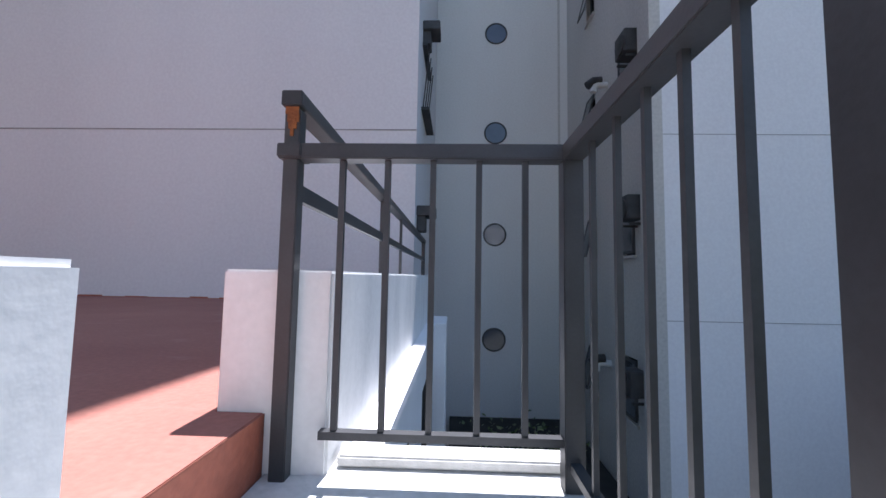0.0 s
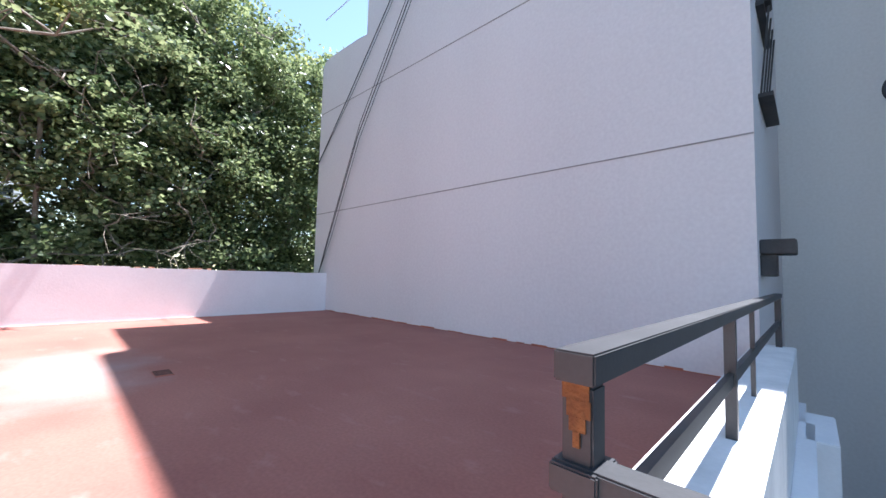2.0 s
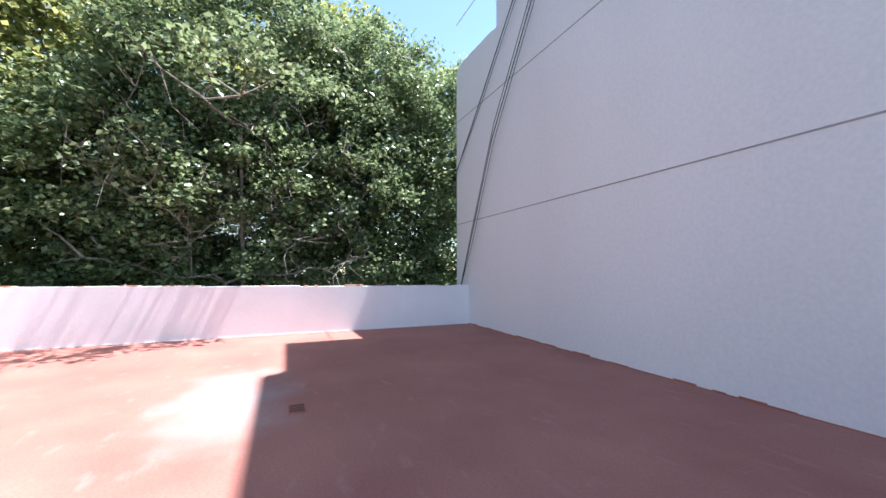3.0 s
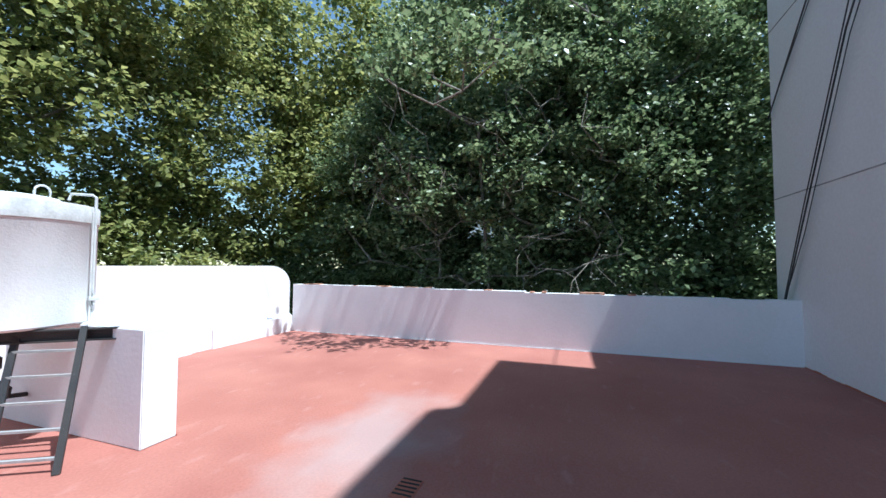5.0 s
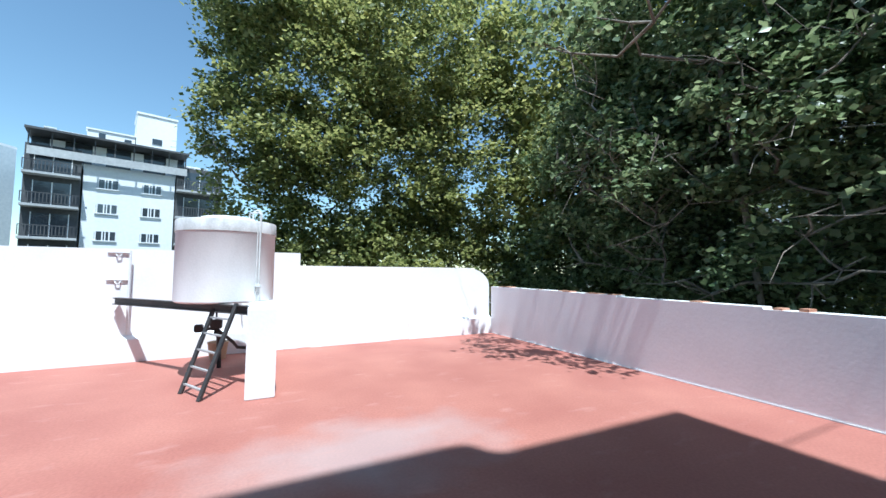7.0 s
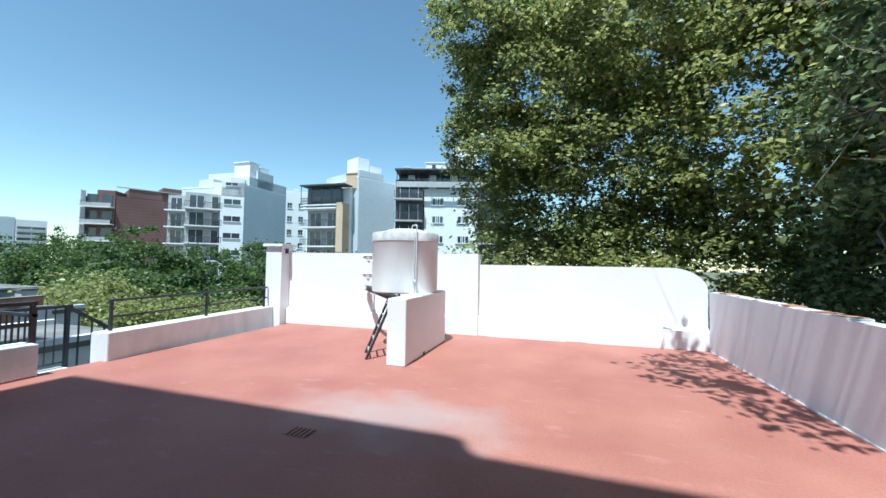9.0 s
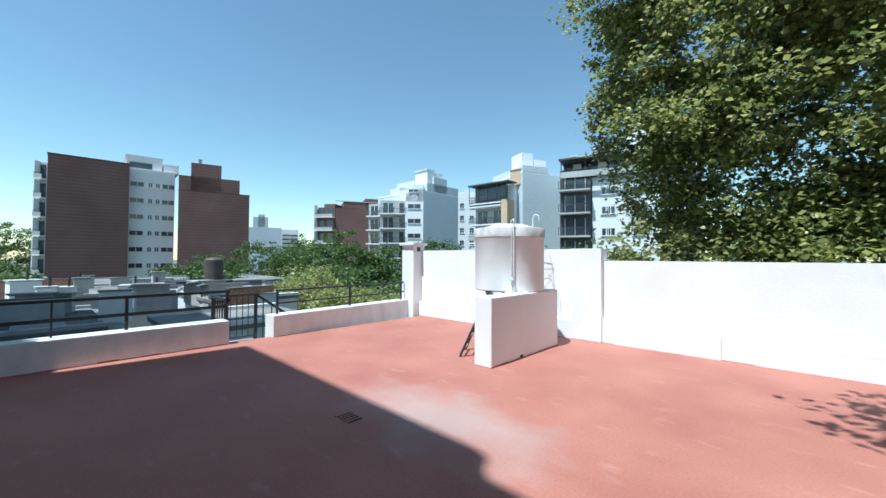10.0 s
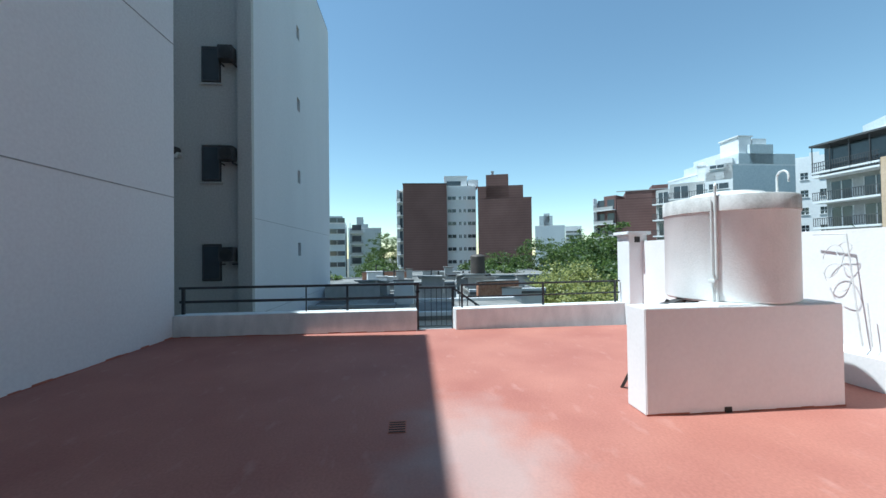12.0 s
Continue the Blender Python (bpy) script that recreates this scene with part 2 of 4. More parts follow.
# ---- terrace ----
GZ = -6.5
X0, X1, YN = -8.42, 0.485, 6.28
setting("floor", boxes(((X0 - 0.2, -3.4, -0.25), (X1, YN, 0)), ((X1, 0.955, -0.25), (0.625, 1.72, 0))), FLOOR, "red painted roof terrace floor with pale worn patches")
setting("threshold", boxes(((0.625, 0.955, -0.19), (0.632, 1.72, -0.002))), RED_EDGE, "red painted riser at the top of the stair")

# party wall with a stepped roofline: x, z outline
prof = [(-9.15, GZ), (0.54, GZ), (0.54, 11.28), (-4.5, 11.2), (-4.65, 11.1), (-4.75, 10.7), (-4.85, 10.55), (-6.95, 10.48), (-6.95, 7.05), (-7.3, 7.1), (-8.2, 7.14), (-8.8, 7.16), (-9.05, 7.1), (-9.15, 6.95)]
wall_n = setting("wall_north", prism(bmesh.new(), prof, YN, 11.0), PLASTER, "tall pale lilac-grey painted party wall with a stepped roofline")
for k, z in enumerate((2.64, 5.55, 8.45)):
    bmj = boxes(((-9.15, YN - 0.006, z - 0.006), (0.54, YN + 0.01, z + 0.012)))
    part("joint", bmj, LINE, wall_n, "dark horizontal movement joint")

# tree-side parapet with an uneven top
bm = bmesh.new()
y, k = -3.15, 0
rnd = random.Random(5)
while y < YN:
    y2 = min(YN, y + rnd.uniform(0.5, 1.4))
    z = 1.065 - 0.085 * (y + 3.1) / 9.4 + rnd.uniform(-0.012, 0.012)
    box(bm, (X0 - 0.2, y, -0.3), (X0, y2, z))
    y = y2
wall_w = setting("wall_west", bm, WHITE, "low white painted parapet with an uneven top edge")
bm = bmesh.new()
for k in range(16):
    y = rnd.uniform(-2.9, 6.0)
    zt = 1.065 - 0.085 * (y + 3.1) / 9.4
    box(bm, (X0 - 0.19, y, zt - 0.01), (X0 - 0.02, y + rnd.uniform(0.08, 0.3), zt + rnd.uniform(0.012, 0.03)))
part("coping_tile", bm, CLAY, wall_w, "broken clay coping tiles")
setting("skirting", boxes(((X0, -3.1, 0), (X0 + 0.010, YN, 0.014))), WHITE_WORN, "paint-smeared foot of the parapet", 0.002)

# tank-side wall, slightly out of square
MS, WS = facing((0.60, -2.93), (-8.44, -3.16))
out = [(0, -0.3), (WS, -0.3), (WS, 1.07)]
for i in range(1, 11):
    a = i / 10 * math.pi / 2
    out.append((WS - 0.62 * (1 - math.cos(a)) - 0.0, 1.07 + 0.43 * math.sin(a)))
out += [(4.78, 1.50), (4.78, 1.725), (0, 1.725)]
bm = prism(bmesh.new(), out, 0.10, 0.30)
wall_s = setting("wall_south", bm, WHITE, "white painted terrace wall with a rounded end and a sloped base ledge")
wall_s.matrix_basis = MS


def plinth(xa, xb):
    b = bmesh.new()
    pr = [(0.0, 0.0), (0.0, 0.34), (0.10, 0.40), (0.10, 0.0)]
    va = [b.verts.new((xa, p[0], p[1])) for p in pr]
    vb = [b.verts.new((xb, p[0], p[1])) for p in pr]
    b.faces.new(va)
    b.faces.new(vb[::-1])
    for i in range(4):
        b.faces.new((va[i], vb[i], vb[(i + 1) % 4], va[(i + 1) % 4]))
    bmesh.ops.recalc_face_normals(b, faces=b.faces)
    return b


for xa, xb in ((0.02, 4.2), (5.0, 6.55), (6.95, WS)):
    part("base_ledge", plinth(xa, xb), WHITE, wall_s, "white sloped base ledge")
part("pilaster", boxes(((4.2, -0.02, 0), (4.78, 0.10, 1.728))), WHITE, wall_s, bevel=0.006)
part("pilaster", boxes(((4.78, 0.02, 0), (5.0, 0.10, 0.42))), WHITE, wall_s, bevel=0.006)
part("pilaster", boxes(((6.55, 0.03, 0), (6.95, 0.10, 0.42))), WHITE, wall_s, bevel=0.006)

pil = thing("gate_pillar", "square white painted masonry pillar with a flat cap", "pillar")
part("shaft", boxes(((0.60, -3.14, -0.3), (1.06, -2.74, 1.86))), WHITE, pil, bevel=0.008)
part("cap", boxes(((0.54, -3.20, 1.86), (1.12, -2.68, 1.93))), WHITE, pil, bevel=0.01)
part("vent", boxes(((0.594, -2.98, 1.70), (0.60, -2.86, 1.82))), DARKBOX, pil, "small dark vent opening")

# wavy edge of the red paint along the wall feet
rnd = random.Random(9)
bm, x = bmesh.new(), X0
while x < X1:
    x2 = min(X1, x + rnd.uniform(0.12, 0.4))
    box(bm, (x, YN - 0.004, 0.0), (x2, YN, rnd.uniform(0.008, 0.03)))
    x = x2
setting("paint_edge", bm, RED_EDGE, "uneven red paint edge along the party wall foot")
bm, y = bmesh.new(), 1.74
while y < YN:
    y2 = min(YN - 0.01, y + rnd.uniform(0.12, 0.4))
    box(bm, (X1 - 0.004, y, 0.0), (X1, y2, rnd.uniform(0.006, 0.022)))
    y = y2 if y2 < YN - 0.011 else YN
setting("paint_edge", bm, RED_EDGE, "uneven red paint edge along the parapet foot")

# stair-side parapets
wall_e = setting("wall_east", boxes(((X1, 1.724, -0.5), (X1 + 0.33, YN, 0.41))), WHITE_WORN, "low white painted parapet along the stair side", 0.008)
ME, WE = facing((0.487, 0.95), (0.80, -2.76))
bm = boxes(((0, 0, -1.2), (WE, 0.33, 0.41)))
wall_e2 = setting("wall_east_2", bm, WHITE_WORN, "low white painted parapet beside the stair gap", 0.008)
wall_e2.matrix_basis = ME

# house front below the parapet
wh = bmesh.new()
holed(wh, 5.05, GZ, -0.25, 0.25, [(0.7, 1.7, -2.1, -0.75), (2.6, 3.6, -2.1, -0.75)])
front = setting("wall_house", wh, WHITE, "white house front below the terrace")
front.matrix_basis = Matrix.Translation((0.86, 1.85, 0)) @ Matrix.Rotation(math.pi / 2, 4, "Z")
setting("ledge", boxes(((0.815, 1.86, -0.25), (0.93, 5.9, -0.19))), WHITE, "white ledge under the parapet", 0.006)
setting("house_pilaster", boxes(((0.86, 5.4, GZ), (1.06, 6.28, -0.19))), WHITE, "white corner pilaster of the house", 0.008)
for k, y in enumerate((2.55, 4.45)):
    w = thing("window_1" if not k else "window_2", "dark house window behind a black bar grille", "window")
    w["kind"] = "structure"
    part("pane", boxes(((0.70, y, -2.1), (0.72, y + 1.0, -0.75))), GLASS, w)
    for j in range(8):
        part("grille_bar", bar((0.84, y + 0.06 + j * 0.125, -2.1), (0.84, y + 0.06 + j * 0.125, -0.75), 0.016), STEEL, w)
setting("wall_house_core", boxes(((-8.6, -3.4, GZ), (0.60, YN, -0.26))), PLASTER, "plain house body under the terrace")

# ---- stair and landing ----
setting("landing", boxes(((0.632, 0.93, -0.34), (1.56, 1.86, -0.17)), ), LANDING, "pale concrete stair landing", 0.006)
setting("landing_kerb", boxes(((0.83, 1.77, -0.168), (1.56, 1.86, -0.135))), LANDING, "raised white edge of the landing", 0.006)
for k in range(9):
    y1 = 0.93 - 0.25 * k
    setting("step", boxes(((1.07 if k > 4 else 0.92, y1 - 0.27, -0.52 - 0.18 * k), (1.56, y1, -0.35 - 0.18 * k))), LANDING, "pale concrete stair step", 0.005)

rail = thing("stair_railing", "dark grey painted steel landing railing with square bars", "railing")
part("top_rail", bar((0.655, 1.70, 0.755), (1.53, 1.70, 0.755), 0.055, 0.045), METAL, rail, bevel=0.003)
part("bottom_rail", bar((0.80, 1.70, -0.045), (1.50, 1.70, -0.045), 0.03, 0.022), METAL, rail)
part("corner_post", bar((1.50, 1.70, -0.17), (1.50, 1.70, 0.735), 0.055), METAL, rail, bevel=0.003)
for k in range(5):
    x = 0.84 + 0.1325 * k
    part("baluster", bar((x, 1.70, -0.045), (x, 1.70, 0.74), 0.017), METAL, rail)
part("top_rail", bar((1.50, 1.72, 0.755), (1.50, 0.85, 0.755), 0.06, 0.045), METAL, rail, bevel=0.003)
part("bottom_rail", bar((1.50, 1.70, -0.10), (1.50, 0.93, -0.10), 0.03, 0.022), METAL, rail)
for k in range(5):
    y = (1.53, 1.39, 1.27, 1.16, 1.05)[k]
    part("baluster", bar((1.50, y, -0.10), (1.50, y, 0.74), 0.013), METAL, rail)
part("end_post", bar((1.50, 0.903, -0.36), (1.50, 0.903, 0.735), 0.055), METAL, rail, bevel=0.003)
part("handrail", bar((1.50, 0.91, 0.75), (1.50, -0.95, -0.58), 0.055, 0.045), METAL, rail, "sloping handrail down the stair")
part("lower_post", bar((1.50, -0.90, -1.62), (1.50, -0.90, -0.56), 0.04), METAL, rail)
for k in range(9):
    y = 0.75 - 0.18 * k
    part("baluster", bar((1.50, y, 0.75 - (0.91 - y) * 0.715 - 0.85), (1.50, y, 0.75 - (0.91 - y) * 0.715), 0.02), METAL, rail)

nrail = thing("parapet_railing", "dark grey two-bar steel railing with a rusted post top", "railing", "parapet railings")
part("post", bar((0.69, 1.705, -0.25), (0.69, 1.705, 0.885), 0.046), METAL, nrail, bevel=0.003)
part("post_collar", boxes(((0.655, 1.665, 0.735), (0.725, 1.745, 0.775))), METAL, nrail, bevel=0.003)
rb = bmesh.new()
for k, (xa, xb, za, zb) in enumerate(((0.669, 0.709, 0.866, 0.888), (0.676, 0.711, 0.842, 0.866), (0.680, 0.704, 0.822, 0.842), (0.686, 0.696, 0.800, 0.822))):
    box(rb, (xa, 1.679 - 0.0006 * k, za), (xb, 1.6815, zb))
part("rust_patch", rb, RUST, nrail, "orange rust stain")
part("top_rail", bar((0.69, 1.67, 0.912), (0.69, 6.27, 0.912), 0.062, 0.045), METAL, nrail, bevel=0.003)
part("middle_rail", bar((0.69, 1.72, 0.645), (0.69, 6.27, 0.645), 0.022, 0.05), METAL, nrail)
for y, w in ((3.1, 0.04), (3.9, 0.022), (6.2, 0.05)):
    part("post", bar((0.69, y, 0.41), (0.69, y, 0.89), w), METAL, nrail)
srail = thing("parapet_railing", "dark green-grey two-bar steel railing on the low parapet", "railing", "parapet railings")
part("top_rail", bar((0.69, 0.82, 0.87), (0.97, -2.72, 0.87), 0.04, 0.035), METAL, srail)
part("middle_rail", bar((0.69, 0.82, 0.62), (0.97, -2.72, 0.62), 0.022, 0.03), METAL, srail)
for f in (0.005, 0.5, 0.97):
    x, y = 0.69 + 0.28 * f, 0.82 - 3.54 * f
    part("post", bar((x, y, 0.40), (x, y, 0.86), 0.038), METAL, srail)

# ---- water tank, its support, ladder ----
base = thing("tank_pedestal", "white painted masonry pedestal under the water tank", "pedestal")
part("body", boxes(((-3.685, -2.30, 0), (-3.385, -0.30, 0.98))), WHITE, base, bevel=0.008)
part("drain_hole", boxes(((-3.692, -1.13, 0.0), (-3.684, -1.06, 0.05))), DARKROOF, base, "small dark drain hole at the foot")
rnd = random.Random(21)
foot, y = bmesh.new(), -2.30
while y < -0.31:
    y2 = min(-0.30, y + rnd.uniform(0.08, 0.3))
    box(foot, (-3.689, y, 0.0), (-3.685, y2, rnd.uniform(0.006, 0.022)))
    y = y2
part("paint_edge", foot, RED_EDGE, base, "uneven red floor paint lapping the foot")
part("mortar_bed", boxes(((-3.66, -2.25, 0.98), (-3.40, -1.05, 0.992))), CONCRETE, base, "rough mortar under the tank", bevel=0.004)
beam = thing("steel_beam", "dark steel beam carrying the tank from wall to pedestal", "beam")
a, b = Vector((-1.56, -3.02, 0.93)), Vector((-3.42, -0.66, 0.93))
part("web", bar(a, b, 0.02, 0.10), STEEL, beam)
part("flange", bar(a + Vector((0, 0, 0.045)), b + Vector((0, 0, 0.045)), 0.08, 0.012), STEEL, beam)
part("flange", bar(a - Vector((0, 0, 0.045)), b - Vector((0, 0, 0.045)), 0.08, 0.012), STEEL, beam)

TC = (-3.09, -1.655, 0.985)
tank = thing("water_tank", "round pale grey cement water tank with a ribbed rim", "water tank", m=Matrix.Translation(TC))
part("body", lathe(bmesh.new(), [(0.575, 0), (0.598, 0.02), (0.598, 0.895), (0.604, 0.905)], 56), CONCRETE, tank, smooth=True)
part("rim", lathe(bmesh.new(), [(0.602, 0.905), (0.610, 0.912), (0.610, 1.055), (0.602, 1.066), (0.55, 1.07), (0.54, 1.06)], 56), RIM, tank, "raised stained rim band", smooth=True)
part("lid", lathe(bmesh.new(), [(0.53, 1.055), (0.53, 1.075), (0.40, 1.10), (0.34, 1.105), (0.33, 1.13), (0.28, 1.14), (0.05, 1.148)], 40), CONCRETE, tank, "shallow domed lid")
px, py = -0.40, 0.475
part("fill_pipe", tube(bmesh.new(), [(px, py, 0.0), (px, py, 1.16), (px + 0.02, py - 0.02, 1.18), (px + 0.13, py - 0.12, 1.18), (px + 0.14, py - 0.13, 1.12)], 0.012), PIPE, tank, "white filling pipe", smooth=True)
part("fill_pipe", tube(bmesh.new(), [(px + 0.03, py + 0.02, 0.0), (px + 0.03, py + 0.02, 1.02)], 0.008), PIPE, tank, smooth=True)
part("tap", boxes(((px - 0.03, py + 0.015, 0.20), (px + 0.05, py + 0.05, 0.235)), ((px - 0.005, py + 0.01, 0.16), (px + 0.015, py + 0.04, 0.27))), PIPE, tank, "small stop valve", bevel=0.004)
pts = [(-0.30, -0.30, 1.08)] + [(-0.30 - 0.06 + 0.06 * math.cos(k / 8 * math.pi), -0.30, 1.26 + 0.06 * math.sin(k / 8 * math.pi)) for k in range(9)] + [(-0.42, -0.30, 1.20)]
part("vent_pipe", tube(bmesh.new(), pts, 0.011), PIPE, tank, "bent vent pipe", smooth=True)
works = thing("outlet_pipework", "black outlet pipes and valves under the tank", "pipework")
part("outlet", tube(bmesh.new(), [(-3.0, -1.6, 0.98), (-3.0, -1.6, 0.55), (-3.0, -1.75, 0.52), (-3.0, -2.0, 0.52), (-3.02, -2.05, 0.0)], 0.03), STEEL, works, smooth=True)
part("branch", tube(bmesh.new(), [(-2.75, -1.7, 0.62), (-3.0, -1.7, 0.60), (-3.2, -1.75, 0.40), (-3.25, -1.9, 0.30), (-3.39, -1.9, 0.28)], 0.022), STEEL, works, smooth=True)
part("valve", boxes(((-3.07, -1.66, 0.62), (-2.93, -1.54, 0.74))), STEEL, works, bevel=0.012)
part("valve", boxes(((-2.84, -1.76, 0.57), (-2.74, -1.64, 0.67))), STEEL, works, bevel=0.012)
bucket = thing("bucket", "small tan plastic bucket under the tank", "bucket", m=Matrix.Translation((-2.95, -2.72, 0)))
part("shell", lathe(bmesh.new(), [(0.11, 0), (0.115, 0.01), (0.145, 0.25), (0.155, 0.26), (0.15, 0.27), (0.135, 0.26), (0.105, 0.02)], 24), FAR_TAN, bucket, smooth=True)

lad = thing("ladder", "weathered black metal ladder leaning on the beam", "ladder")
fa, fb = Vector((-2.73, -0.88, 0.0)), Vector((-2.95, -0.49, 0.0))
ta, tb = Vector((-3.02, -1.22, 1.0)), Vector((-3.26, -0.83, 1.0))
part("stile", bar(fa, ta, 0.045, 0.03), STEEL, lad)
part("stile", bar(fb, tb, 0.045, 0.03), STEEL, lad)
for k in range(5):
    f = 0.1 + 0.18 * k
    part("rung", bar(fa.lerp(ta, f), fb.lerp(tb, f), 0.028, 0.018), SHEET, lad, "grey worn rung")

dp = thing("wall_pipe", "thin white pipe with saddle brackets on the wall", "pipe")
part("pipe", tube(bmesh.new(), [(-1.72, -2.985, 0.42), (-1.72, -2.985, 1.70)], 0.016), WHITE_WORN, dp)
for z in (1.64, 1.22):
    part("bracket", boxes(((-1.70, -3.09, z + 0.02), (-1.42, -3.055, z + 0.034))), WHITE_WORN, dp, bevel=0.003)
    part("saddle", tube(bmesh.new(), [(-1.60, -3.07, z + 0.015), (-1.58, -3.05, z - 0.03), (-1.54, -3.05, z - 0.03), (-1.52, -3.07, z + 0.015)], 0.008), WHITE_WORN, dp)
cab = thing("cable_loop", "loose grey cable loops hanging on the white wall", "cable")
part("conduit", tube(bmesh.new(), [(-2.80, -3.03, 1.68), (-3.16, -3.02, 1.67), (-3.20, -3.02, 1.22), (-3.29, -3.01, 0.45)], 0.008), PIPE, cab)
part("conduit", tube(bmesh.new(), [(-3.33, -3.03, 0.92), (-3.37, -3.02, 0.46)], 0.006), PIPE, cab)
for cx, cz, rx, rz, turn in ((-3.0, 1.36, 0.10, 0.20, 0.3), (-3.06, 1.18, 0.13, 0.16, -0.4), (-3.12, 1.50, 0.06, 0.09, 0.8)):
    pts = [(cx + rx * math.cos(a) * math.cos(turn) - rz * math.sin(a) * math.sin(turn), -3.03 + 0.01 * math.sin(2 * a), cz + rx * math.cos(a) * math.sin(turn) + rz * math.sin(a) * math.cos(turn)) for a in [k / 20 * 5.4 for k in range(21)]]
    part("loop", tube(bmesh.new(), pts, 0.004, 6), PIPE, cab)

drain = thing("floor_drain", "small dark rusty floor drain grate", "drain", m=Matrix.Translation((-3.64, 1.96, 0)))
part("plate", boxes(((-0.12, -0.08, 0.0), (0.12, 0.08, 0.005))), RED_EDGE, drain, bevel=0.002)
for k in range(5):
    part("grate_bar", boxes(((-0.11 + k * 0.045, -0.07, 0.005), (-0.095 + k * 0.045, 0.07, 0.008))), DARKROOF, drain)

# cables against the party wall
for k, (dx, dz, kind, r) in enumerate(((0, 0, 0, 0.013), (0.16, -0.05, 0, 0.007), (0, 0, 1, 0.012), (0.10, -0.12, 1, 0.007), (0.16, 0.3, 1, 0.009))):
    c = thing("hanging_cable", "black cable slanting up the party wall", "cable", "cables on the party wall")
    line = [(-9.13, 4.05), (-7.6, 5.65), (-6.1, 7.27), (-3.2, 10.6)] if kind == 0 else [(-8.68, 0.98), (-8.15, 2.1), (-7.05, 4.4), (-5.4, 6.8), (-3.0, 10.4)]
    pts = [(x + (dx if i else dx * 0.3), YN - 0.05 - 0.02 * k, z + (dz if i else 0)) for i, (x, z) in enumerate(line)]
    part("strand", tube(bmesh.new(), pts, r, 6), CABLE, c)

# ---- neighbouring tower and light well ----
pw = setting("wall_well", boxes(((0.3, 11.05, GZ), (4.25, 11.3, 17))), PORT_PAINT, "pale grey wall of the light well with round windows")
part("joint", boxes(((3.98, 11.035, GZ), (4.04, 11.05, 17))), GREY_PAINT, pw, "vertical downpipe chase")
for z in (10.3, 7.38, 4.45, 1.57, -1.29):
    p = thing("porthole", "round bluish porthole window in a thin dark frame", "window", "round windows of the light well", m=Matrix.Translation((2.235, 11.05, z)) @ Matrix.Rotation(math.pi / 2, 4, "X"))
    ring = bmesh.new()
    tube(ring, [(0.30 * math.cos(k / 36 * math.tau), 0.30 * math.sin(k / 36 * math.tau), 0.01) for k in range(37)], 0.022, 6, False)
    part("frame", ring, FAR_DARK, p, smooth=True)
    part("pane", lathe(bmesh.new(), [(0.29, 0.002), (0.29, 0.008)], 36), PORTGLASS, p)

